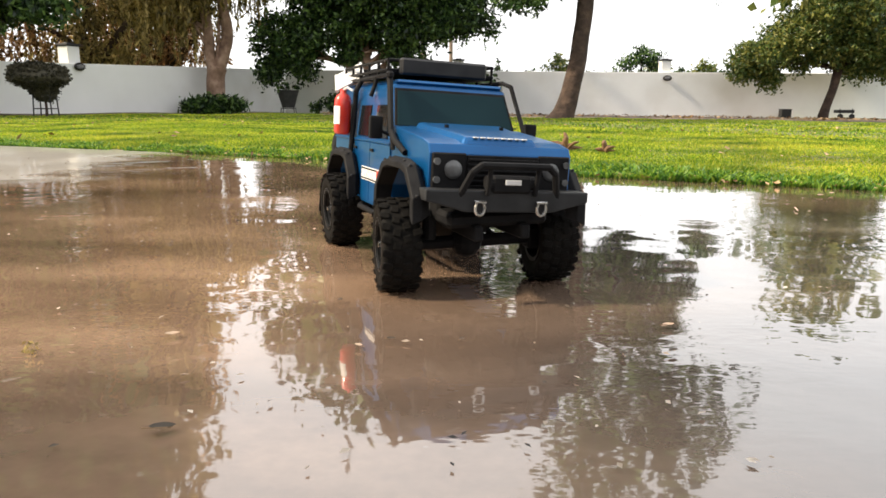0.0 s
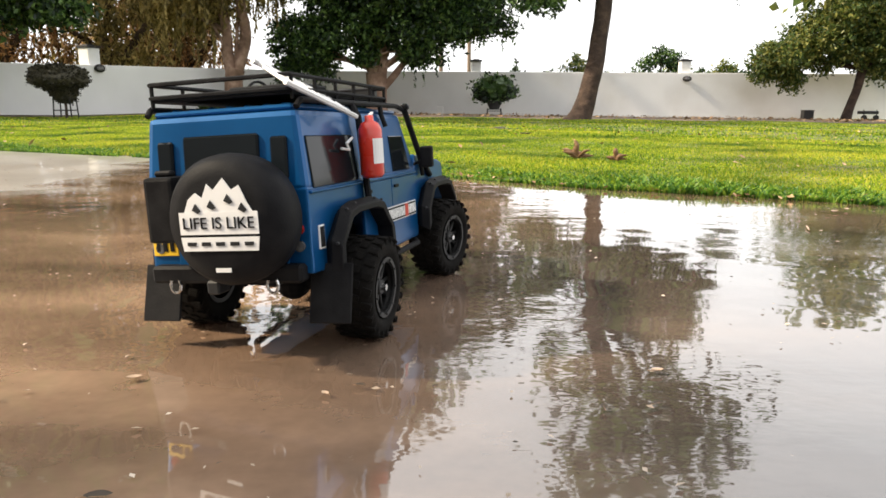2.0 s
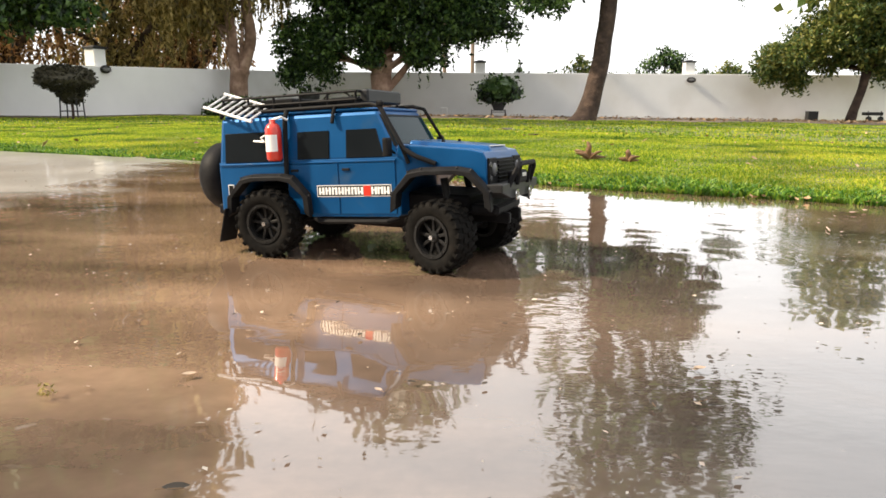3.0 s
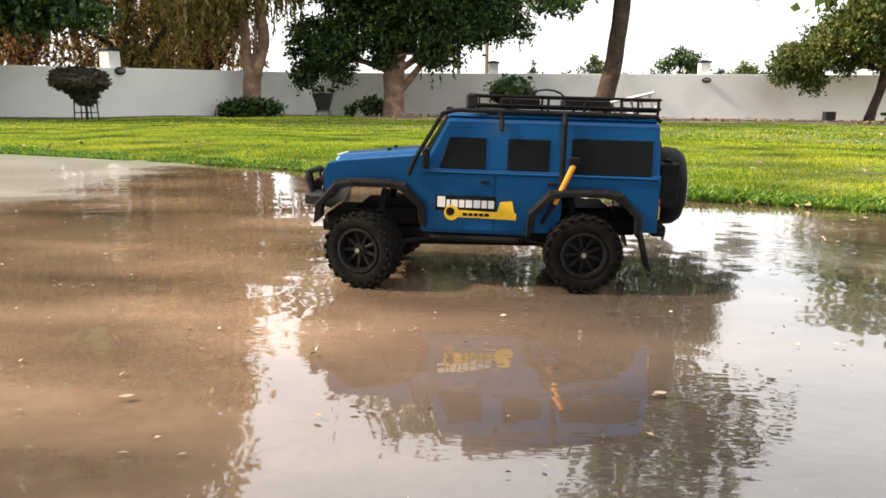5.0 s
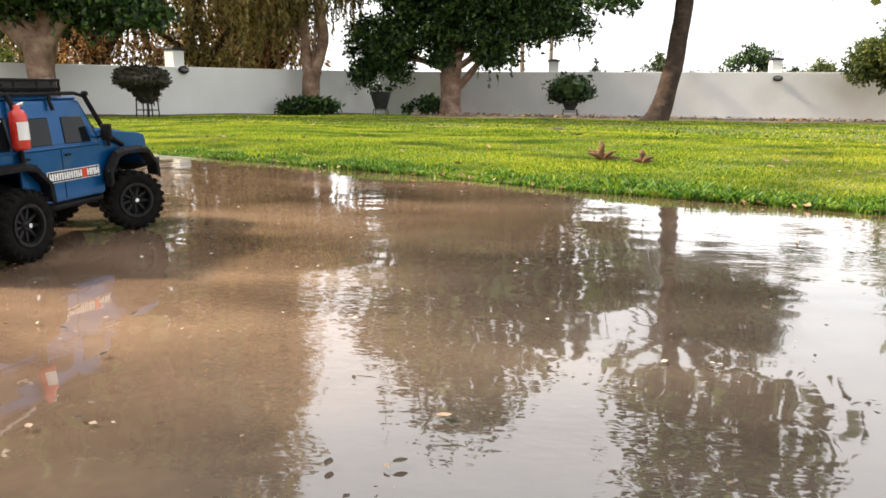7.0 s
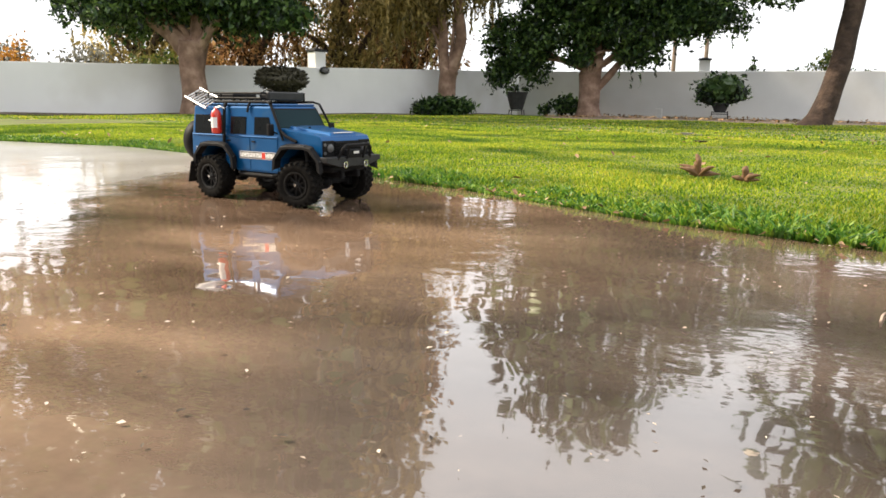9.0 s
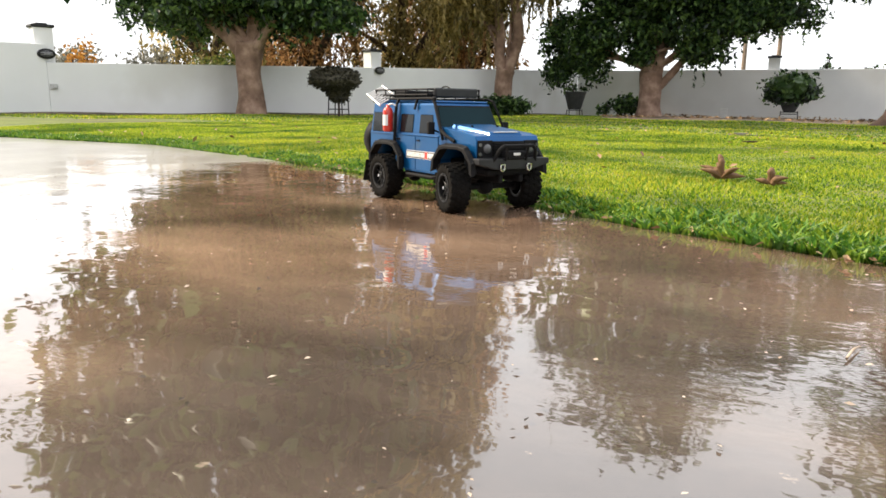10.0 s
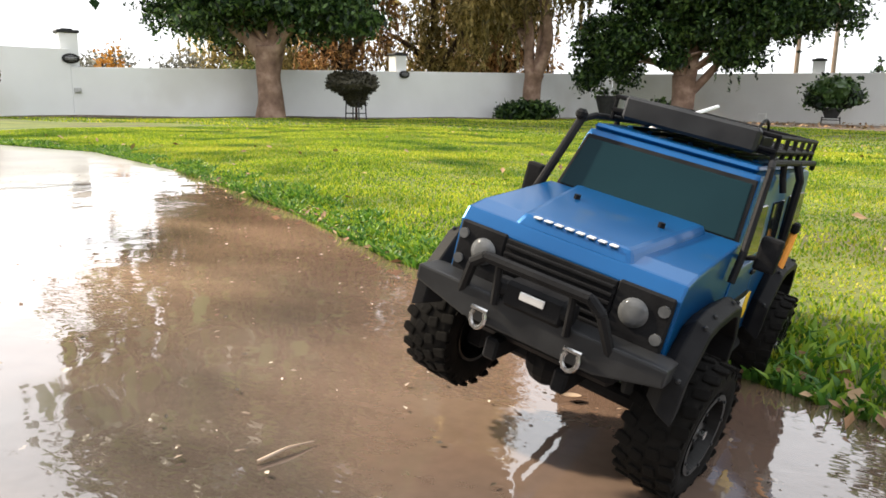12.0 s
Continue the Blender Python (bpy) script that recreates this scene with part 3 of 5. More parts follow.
tree_2 = tree((-1.9, 16.8), [([(0, 0, -0.1), (0.0, 0, 0.2), (0.0, 0, 0.6), (0.0, 0, 0.95)], [0.34, 0.25, 0.22, 0.22]),
                    ([(-0.03, 0, 0.7), (-0.12, 0, 1.3), (-0.2, 0.1, 2.2)], [0.16, 0.14, 0.09]),
                    ([(0.06, 0, 0.6), (0.15, 0, 1.1), (0.12, 0, 1.6), (0.1, 0, 2.4)], [0.13, 0.12, 0.1, 0.08]),
                    ([(0.12, 0, 0.55), (0.45, 0, 0.95), (0.75, 0, 1.35), (1.1, 0.1, 1.9)], [0.09, 0.08, 0.06, 0.04])],
     [(-1.7, 0, 1.75, 0.75, 0.7, 0.5), (-1.3, 0.1, 1.3, 0.42, 0.42, 0.38), (-0.6, -0.2, 1.95, 0.9, 0.8, 0.55), (0.6, -0.1, 1.9, 0.9, 0.8, 0.5),
      (1.6, 0, 2.1, 0.9, 0.8, 0.55), (2.3, 0, 2.25, 0.75, 0.7, 0.5), (0.3, 0.1, 2.9, 2.1, 1.6, 0.8), (-0.2, -0.4, 1.35, 0.25, 0.25, 0.25), (1.0, -0.2, 1.45, 0.3, 0.3, 0.25),
      (-1.9, 0.1, 1.2, 0.25, 0.25, 0.3), (0.2, 0, 3.6, 1.3, 1.1, 0.7)],
     M_LEAF, 0.052, 3600, "broad dark green tree with a multi-stemmed trunk", M_BARK, 13, strands=420, strand=(0.12, 0.42))
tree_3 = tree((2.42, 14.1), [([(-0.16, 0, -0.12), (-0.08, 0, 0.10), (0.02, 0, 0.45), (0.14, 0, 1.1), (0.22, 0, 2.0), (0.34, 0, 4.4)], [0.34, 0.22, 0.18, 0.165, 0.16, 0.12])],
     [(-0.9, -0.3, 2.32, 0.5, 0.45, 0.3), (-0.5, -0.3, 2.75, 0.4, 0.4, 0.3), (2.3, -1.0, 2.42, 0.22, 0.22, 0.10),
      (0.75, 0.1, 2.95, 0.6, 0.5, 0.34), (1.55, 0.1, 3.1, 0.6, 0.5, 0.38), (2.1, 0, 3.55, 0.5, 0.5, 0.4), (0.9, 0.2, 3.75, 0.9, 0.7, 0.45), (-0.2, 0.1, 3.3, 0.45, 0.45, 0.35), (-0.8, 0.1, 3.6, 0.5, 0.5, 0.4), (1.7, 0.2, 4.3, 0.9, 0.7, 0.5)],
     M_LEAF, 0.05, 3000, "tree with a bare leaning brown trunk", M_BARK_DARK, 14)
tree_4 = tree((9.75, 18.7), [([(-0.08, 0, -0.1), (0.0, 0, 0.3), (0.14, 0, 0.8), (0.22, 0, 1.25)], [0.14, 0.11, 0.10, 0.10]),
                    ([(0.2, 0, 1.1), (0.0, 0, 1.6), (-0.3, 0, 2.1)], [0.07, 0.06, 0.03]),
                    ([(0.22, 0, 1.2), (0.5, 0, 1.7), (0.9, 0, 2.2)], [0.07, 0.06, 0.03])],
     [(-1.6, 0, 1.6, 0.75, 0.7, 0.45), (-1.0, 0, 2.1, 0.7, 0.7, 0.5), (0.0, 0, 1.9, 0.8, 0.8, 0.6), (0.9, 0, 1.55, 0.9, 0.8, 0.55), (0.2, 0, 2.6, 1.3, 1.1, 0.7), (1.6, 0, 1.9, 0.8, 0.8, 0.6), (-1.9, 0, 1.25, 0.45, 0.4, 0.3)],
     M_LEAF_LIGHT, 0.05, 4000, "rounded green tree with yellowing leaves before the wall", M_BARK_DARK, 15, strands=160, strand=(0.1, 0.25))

upper_crown(tree_0, [(0, 0, 4.4, 2.7, 2.5, 2.1), (-1.0, 0, 6.8, 2.6, 2.3, 1.9), (1.2, 0.3, 6.0, 1.8, 1.8, 1.8), (0, 0, 8.8, 1.6, 1.6, 1.2), (-2.8, -0.6, 4.1, 1.8, 1.4, 1.8), (-3.2, -0.8, 6.2, 1.8, 1.5, 1.6), (-2.6, 0, 2.6, 0.7, 0.7, 0.6), (-3.6, 0, 7.2, 1.4, 1.3, 1.5)], M_LEAF, 101)
upper_crown(tree_1, [(-0.9, 0.2, 3.8, 1.0, 1.0, 0.9), (-1.5, 0.4, 5.2, 1.3, 1.2, 1.2), (-1.8, 0.4, 7.0, 1.5, 1.3, 1.4), (-2.0, 0.3, 9.0, 1.5, 1.4, 1.4), (-2.4, 0.3, 10.8, 1.4, 1.3, 1.2), (-3.4, 0.2, 8.0, 1.4, 1.3, 1.6), (-3.2, 0.3, 6.0, 1.3, 1.2, 1.2), (-3.8, 0.2, 10.0, 1.4, 1.2, 1.4)], M_LEAF_OLIVE, 102, density=75, droop=0.8, start=(-0.2, 0, 2.8))
upper_crown(tree_2, [(0, 0, 4.3, 2.6, 2.2, 1.4), (0.3, 0, 6.4, 2.0, 1.8, 1.5), (1.9, 0, 3.7, 1.3, 1.2, 1.2), (1.7, 0, 5.2, 1.2, 1.2, 1.1), (-1.5, 0, 5.6, 1.0, 1.0, 0.8), (2.9, 0, 3.5, 1.1, 1.0, 1.1), (2.7, 0, 4.8, 1.1, 1.0, 1.0)], M_LEAF, 103)
upper_crown(tree_3, [(0.9, -0.3, 5.5, 1.8, 1.6, 1.1), (1.1, 0, 3.25, 0.55, 0.5, 0.35), (1.75, 0, 3.55, 0.5, 0.5, 0.35), (1.3, 0, 4.2, 0.95, 0.8, 0.6), (1.5, 0, 7.2, 1.8, 1.8, 1.4), (-0.5, 0, 4.7, 0.7, 0.7, 0.5), (0.8, 0, 8.8, 1.5, 1.4, 1.0), (2.6, 0, 6.2, 1.4, 1.3, 1.2)], M_LEAF, 104, density=38, start=(0.32, 0, 3.8))
upper_crown(tree_4, [(0, 0, 3.6, 1.8, 1.6, 1.1), (0.3, 0, 5.0, 1.3, 1.3, 0.9)], M_LEAF_LIGHT, 105)

# trees and scrub beyond the walls
for i, (x, y, s, leaf, lab) in enumerate((
        (-10.4, 16.5, 1.25, M_LEAF_BROWN, "dry brown feathery tree beyond the wall"), (-8.4, 17.8, 1.2, M_LEAF_OLIVE, "drooping olive tree beyond the wall"),
        (-7.4, 19.8, 1.15, M_LEAF_BROWN, "dry brown feathery tree beyond the wall"), (-12.2, 14.8, 1.15, M_LEAF_OLIVE, "drooping olive tree beyond the wall"),
        (-9.2, 21.5, 1.5, M_LEAF_BROWN, "dry brown feathery tree beyond the wall"), (-13.8, 19.5, 1.5, M_LEAF_OLIVE, "drooping olive tree beyond the wall"))):
    far_tree = tree((x, y), [([(0, 0, -0.1), (0.05, 0, 0.8), (0.2 * (-1) ** i, 0, 1.5 * s)], [0.14, 0.11, 0.09]), ([(0.05, 0, 0.9), (0.6, -0.2, 1.6), (1.3, -0.3, 2.4)], [0.10, 0.09, 0.05]), ([(0.05, 0, 1.1), (-0.5, -0.2, 1.7), (-1.2, -0.3, 2.1)], [0.08, 0.07, 0.04])],
         [(-0.7 * s, 0, 1.3 * s, 0.8 * s, 0.7, 0.6 * s), (0.5 * s, 0.1, 1.5 * s, 0.9 * s, 0.7, 0.7 * s), (0, 0, 2.4 * s, 1.2 * s, 1.0, 0.8 * s), (0.0, -0.2, 0.9 * s, 0.9 * s, 0.5, 0.45 * s)],
         leaf, 0.055, 340, lab, M_BARK_DARK, 30 + i, droop=1.0, long=3.0, strands=210, group="trees beyond the wall")
    upper_crown(far_tree, [(0, 0, 3.6 * s, 1.4 * s, 1.2, 1.2 * s), (0.2, 0, 5.3 * s, 1.3 * s, 1.2, 1.1 * s), (-0.1, 0, 7.0 * s, 1.2 * s, 1.1, 1.1 * s)], leaf, 130 + i, density=70)
for i, (x, y, top, w) in enumerate(((3.45, 22.8, 1.75, 0.5), (6.1, 23.0, 2.0, 0.75), (5.2, 22.6, 1.35, 0.4), (8.0, 23.0, 1.6, 0.55), (1.6, 22.4, 1.55, 0.22), (7.2, 22.6, 1.4, 0.4),
                                      (4.5, 23.4, 1.3, 0.3), (9.3, 23.6, 1.4, 0.6), (2.7, 22.8, 1.3, 0.25), (6.8, 24.0, 1.6, 0.6), (3.9, 23.9, 1.45, 0.5), (8.7, 24.0, 1.5, 0.5), (13.5, 23.6, 1.7, 0.7), (16.0, 24.0, 2.0, 0.9))):
    shrub((x, y), [(0, 0, 0.85, w * 1.4, w, 0.38), (0.2 * w, 0, top - 0.35, w * 0.75, w * 0.6, 0.28), (-0.5 * w, 0, top - 0.55, w * 0.5, w * 0.4, 0.24), (0.6 * w, 0, top - 0.6, w * 0.4, w * 0.4, 0.2), (0.05, 0, top - 0.1, w * 0.3, w * 0.3, 0.16)],
          M_LEAF if i % 3 else M_LEAF_LIGHT, 0.06, 3200, "leafy green bush showing above the wall", 60 + i, z0=-0.1, group="bushes beyond the wall")
for i, (x, y, s, leaf, lab) in enumerate(((-12.3, 11.0, 0.75, M_LEAF_GREY, "pale grey-leaved bush beyond the wall"), (-11.2, 12.0, 0.6, M_LEAF_GREY, "pale grey-leaved bush beyond the wall"),
                                          (-10.2, 9.6, 0.32, M_LEAF_ORANGE, "orange-flowering bush beyond the wall"), (-10.4, 13.2, 0.6, M_LEAF_LIGHT, "yellow-green bush beyond the wall"), (-14.5, 11.5, 0.8, M_LEAF_GREY, "pale grey-leaved bush beyond the wall"))):
    shrub((x, y), [(0, 0, 0.75, s, s, 0.5), (0.5 * s, 0, 1.05, s * 0.6, s * 0.6, 0.3), (-0.6 * s, 0, 0.95, s * 0.6, s * 0.5, 0.3)], leaf, 0.05, 1500, lab, 80 + i, z0=-0.1, group="bushes beyond the wall")


# ---- beds, garden ornaments and litter ----
def bed_strip(name, x0, x1, near, far, lift, label):
    v, f = [], []
    n = 70
    for i in range(n + 1):
        x = x0 + (x1 - x0) * i / n
        a, b = near(x) + 0.25 * noise.noise((x * 1.4, 0, 0)), far(x)
        for k in range(6):
            y = a + (b - a) * k / 5
            v.append((x, y, float(lawn_z(np.array(x), np.array(y))) + lift * min(1, k) + 0.01 * noise.noise((x * 4, y * 4, 0))))
    for i in range(n):
        for k in range(5):
            f.append((i * 6 + k, (i + 1) * 6 + k, (i + 1) * 6 + k + 1, i * 6 + k + 1))
    return tagged(raw(name, v, f, M_DIRT, smooth=True), label, "soil", kind="structure")


bed_strip("bed_north", -2.6, 16, lambda x: 14.5, lambda x: 19.95, 0.02, "bare brown soil strewn with litter below the wall")
bed_strip("bed_west", -8.9, -4.3, lambda x: 8.09 + (x + 9.05) * 2.374 - 1.6, lambda x: 8.09 + (x + 9.05) * 2.374 + 0.05, 0.02, "narrow bare soil strip below the wall")


def scatter(name, n, place, size, mat, label, seed, flat=0.35):
    """Small curled leaves lying about, as one sheet."""
    rng = np.random.default_rng(seed)
    x, y, z = place(rng, n)
    e = np.stack([x, y, z], 1)
    d = np.zeros_like(e)
    k = len(e)
    s = size * rng.uniform(0.4, 1.5, k)
    a = rng.uniform(0, 6.283, k)
    v = np.empty((k, 4, 3))
    u = np.stack([np.cos(a), np.sin(a), rng.normal(size=k) * flat], 1)
    w = np.stack([-np.sin(a), np.cos(a), rng.normal(size=k) * flat], 1)
    v[:, 0], v[:, 2] = e - u * s[:, None], e + u * s[:, None]
    v[:, 1], v[:, 3] = e + w * s[:, None] * 0.5, e - w * s[:, None] * 0.5
    v[:, 1, 2] += s * 0.25
    f = np.arange(k * 4).reshape(k, 4)
    tri = np.concatenate([f[:, [0, 1, 2]], f[:, [0, 2, 3]]])
    return tagged(raw(name, v.reshape(-1, 3), tri.tolist(), mat), label, "litter", kind="stuff")


def on_bed(rng, n):
    x = rng.uniform(-2.4, 14, n)
    y = 14.2 + rng.uniform(0, 1, n) ** 2 * 5
    return x, y, lawn_z(x, y) + 0.05


def on_lawn(rng, n):
    x = rng.uniform(-4, 4, n)
    y = edge_y(x) + rng.uniform(0.02, 8, n)
    return x, y, lawn_z(x, y) + 0.022


def on_edge(rng, n):
    x = 2.0 - rng.uniform(0, 1, n) ** 1.6 * 3.2
    y = edge_y(x) + rng.normal(size=n) * 0.03
    return x, y, np.maximum(0.004, lawn_z(x, y)) + 0.006


def on_slab(rng, n):
    x = rng.uniform(-1.8, 2.0, n)
    y = 0.35 + rng.uniform(0, 1, n) * (edge_y(x) - 0.4)
    return x, y, np.full(n, 0.0035)


M_FOAM = material("pale_bits", [(0.30, 0.24, 0.18), (0.55, 0.48, 0.40)], 0.6, scale=40, island=0.8)
M_DARKBITS = material("dark_bits", [(0.02, 0.016, 0.012), (0.06, 0.045, 0.03)], 0.7, scale=40, island=0.8)
scatter("bed_litter", 1500, on_bed, 0.035, M_LITTER, "dry fallen leaves on the soil below the wall", 41)
scatter("lawn_litter", 480, on_lawn, 0.014, M_LITTER, "fallen leaves lying on the lawn", 42)
scatter("edge_litter", 420, on_edge, 0.009, M_LITTER, "dead leaves caught along the lawn's edge", 43)
scatter("floating_bits", 900, on_slab, 0.0034, M_FOAM, "pale bits floating on the water", 44, 0.1)
scatter("dark_floating_bits", 480, on_slab, 0.0037, M_DARKBITS, "dark bits floating on the water", 45, 0.1)


def leaf_thing(at, size, turn, mat, label, name="fallen_leaf", long=1.9):
    """A fallen leaf: a curled blade with a midrib and stalk."""
    e = empty(name, pose(at[0], at[1], at[2], 0, 0, turn))
    v, f = [], []
    n = 7
    for i in range(n):
        t = i / (n - 1)
        w = size * 0.5 * math.sin(math.pi * min(1, t * 1.02)) ** 0.8 + 0.0004
        z = size * 0.22 * (t - 0.5) ** 2 * 4
        for k in (-1, 0, 1):
            v.append((size * long * (t - 0.5), k * w, z + abs(k) * w * 0.45))
    for i in range(n - 1):
        for k in range(2):
            f.append((i * 3 + k, (i + 1) * 3 + k, (i + 1) * 3 + k + 1, i * 3 + k + 1))
    raw("blade", v, f, mat, e, smooth=True)
    bm = bmesh.new()
    rod(bm, (-size * long * 0.75, 0, size * 0.1), (size * long * 0.3, 0, size * 0.03), size * 0.03, 5)
    part("stalk", bm, M_LITTER, e)
    return tagged(e, label, "leaf", "fallen leaves")


M_PALE_LEAF = material("pale_leaf", [(0.35, 0.24, 0.16), (0.52, 0.42, 0.33)], 0.5, scale=30)
for x, y, s, r in ((-0.27, 0.69, 0.0075, 20), (1.01, 1.86, 0.011, 60), (0.96, 1.82, 0.011, 200), (0.24, 0.73, 0.007, 10), (-0.08, 0.66, 0.005, 140)):
    leaf_thing((x, y, 0.004), s, r, M_PALE_LEAF, "pale dead leaf floating on the water")
for x, y, s, r in ((0.22, 0.65, 0.006, 30), (-0.12, 0.82, 0.005, 80), (-0.05, 0.68, 0.005, 0), (0.02, 0.68, 0.004, 50), (0.05, 0.87, 0.004, 20), (0.13, 1.02, 0.005, 70), (0.24, 1.01, 0.005, 15), (0.03, 1.08, 0.004, 100), (-0.20, 0.48, 0.010, 10), (0.17, 0.64, 0.006, 90)):
    leaf_thing((x, y, 0.004), s, r, M_DARKBITS, "dark sodden leaf lying in the water")
leaf_thing((3.58, 10.7, 0.0), 0.06, 10, M_LEAF_ORANGE, "orange fallen leaf on the lawn")
leaf_thing((0.41, 6.99, 0.0), 0.07, 10, M_LEAF_GREY, "grey fallen leaf on the lawn")
leaf_thing((0.53, 5.59, 0.01), 0.06, 30, M_DARKBITS, "dark fallen leaf on the lawn")


def twig(at, pts, r, mat, label, name="twig"):
    bm = bmesh.new()
    limb(bm, pts, [r] * (len(pts) - 1) + [r * 0.3], 6)
    ob = link(name, bm, mat, smooth=True)
    ob.location = at
    return tagged(ob, label, "twig", "twigs")


twig((0.786, 1.586, 0.003), [(-0.008, -0.026, 0), (0, 0.002, 0.002), (0.009, 0.027, 0)], 0.0016, M_PALE_LEAF, "pale stripped twig lying in the water")
# dry palm husk on the lawn
def husk(at, seed=9, grow=1.0):
    e = empty("palm_husk", pose(at[0], at[1], float(lawn_z(np.array(at[0]), np.array(at[1]))) + 0.012))
    rng = np.random.default_rng(seed)
    for k in range(15):
        a = rng.uniform(-0.7, 3.9)
        ln = rng.uniform(0.02, 0.06)
        h = rng.uniform(0.045, 0.075) if k < 3 else rng.uniform(0.004, 0.034)
        ln *= grow * (0.35 if k < 3 else 1.2)
        h *= grow
        bm = bmesh.new()
        limb(bm, [(0, 0, 0), (math.cos(a) * ln * 0.5, math.sin(a) * ln * 0.4, h * 0.8), (math.cos(a) * ln, math.sin(a) * ln * 0.6, h)], [0.004, 0.0095, 0.001], 6, 0.3, k)
        part("husk_blade", bm, M_LITTER, e, smooth=True)
    return tagged(e, "dry brown palm husk lying on the grass", "plant debris", "dry husks on the lawn")


husk((0.54, 3.16))
husk((0.68, 3.06), 17, 0.7)
husk((2.35, 3.4), 23, 0.8)

# grass sprig in the water
def sprig(at):
    e = empty("sprig", pose(at[0], at[1], 0.002))
    rng = np.random.default_rng(4)
    pts = rng.normal(size=(26, 3)) * [0.006, 0.006, 0.003] + [0, 0, 0.005]
    leaf_mesh("leaves", pts, np.zeros_like(pts), 0.0032, M_LEAF_OLIVE, e, rng)
    return tagged(e, "small dull olive weed sprig on the wet slab", "weed")


sprig((-0.385, 0.64))


def stand(e, w, h, x=0.0):
    bm = bmesh.new()
    for sx in (-1, 1):
        for sy in (-1, 1):
            rod(bm, (x + sx * w * 0.8, sy * w * 0.6, -0.03), (x + sx * w * 0.72, sy * w * 0.55, h), 0.010, 6)
    for zz in (0.1, h - 0.02):
        tube(bm, [(x + i * w * 0.75, k * w * 0.57, zz) for i, k in ((-1, -1), (1, -1), (1, 1), (-1, 1), (-1, -1))], 0.008, 6)
    part("stand", bm, M_BLACK_METAL, e, "thin black metal stand")


def potted(at, blobs, leaf, size, density, label, seed, pot_r=0.0, pot_z=(0, 0), stand_w=0.16, stand_h=0.22, name="potted_shrub", core=False):
    z0 = float(lawn_z(np.array(at[0]), np.array(at[1]))) + 0.02
    e = empty(name, pose(at[0], at[1], z0))
    rng = np.random.default_rng(seed)
    if stand_h:
        stand(e, stand_w, stand_h)
    if pot_r:
        bm = bmesh.new()
        z_a, z_b = pot_z
        rings = []
        for r, z in ((pot_r * 0.55, z_a), (pot_r * 0.95, z_b - 0.03), (pot_r, z_b - 0.03), (pot_r, z_b), (pot_r * 0.9, z_b), (pot_r * 0.85, z_b - 0.04)):
            rings.append([bm.verts.new((r * math.cos(6.2832 * k / 18), r * math.sin(6.2832 * k / 18), z)) for k in range(18)])
        bm.faces.new(rings[0][::-1])
        bm.faces.new(rings[-1])
        for a, b in zip(rings, rings[1:]):
            for k in range(18):
                bm.faces.new((a[k], a[(k + 1) % 18], b[(k + 1) % 18], b[k]))
        part("pot", bm, M_POT, e, "dark tapered pot")
    pts, dr = puffs(rng, blobs, density, 0.1)
    leaf_mesh("foliage", pts, dr * 0.6, size, leaf, e, rng)
    if core:
        bm = bmesh.new()
        for bx, by, bz, rx, ry, rz in blobs:
            r = bmesh.ops.create_icosphere(bm, subdivisions=3, radius=1)
            for v in r["verts"]:
                v.co *= 0.88 + 0.3 * noise.noise(v.co * 3)
                v.co = Vector((bx + v.co.x * rx, by + v.co.y * ry, bz + v.co.z * rz))
        part("inner_foliage", bm, leaf, e)
    bm = bmesh.new()
    b = blobs[0]
    limb(bm, [(0, 0, max(0.05, pot_z[1] - 0.08)), (b[0] * 0.6, b[1], b[2] * 0.8), (b[0], b[1], b[2])], [0.03, 0.025, 0.01], 6)
    part("stem", bm, M_BARK_DARK, e)
    return tagged(e, label, "potted plant", "potted shrubs")


M_LEAF_DEEP = material("deep_leaf", [(0.014, 0.014, 0.009), (0.030, 0.028, 0.017), (0.055, 0.048, 0.026)], 0.6, scale=9, island=0.6)


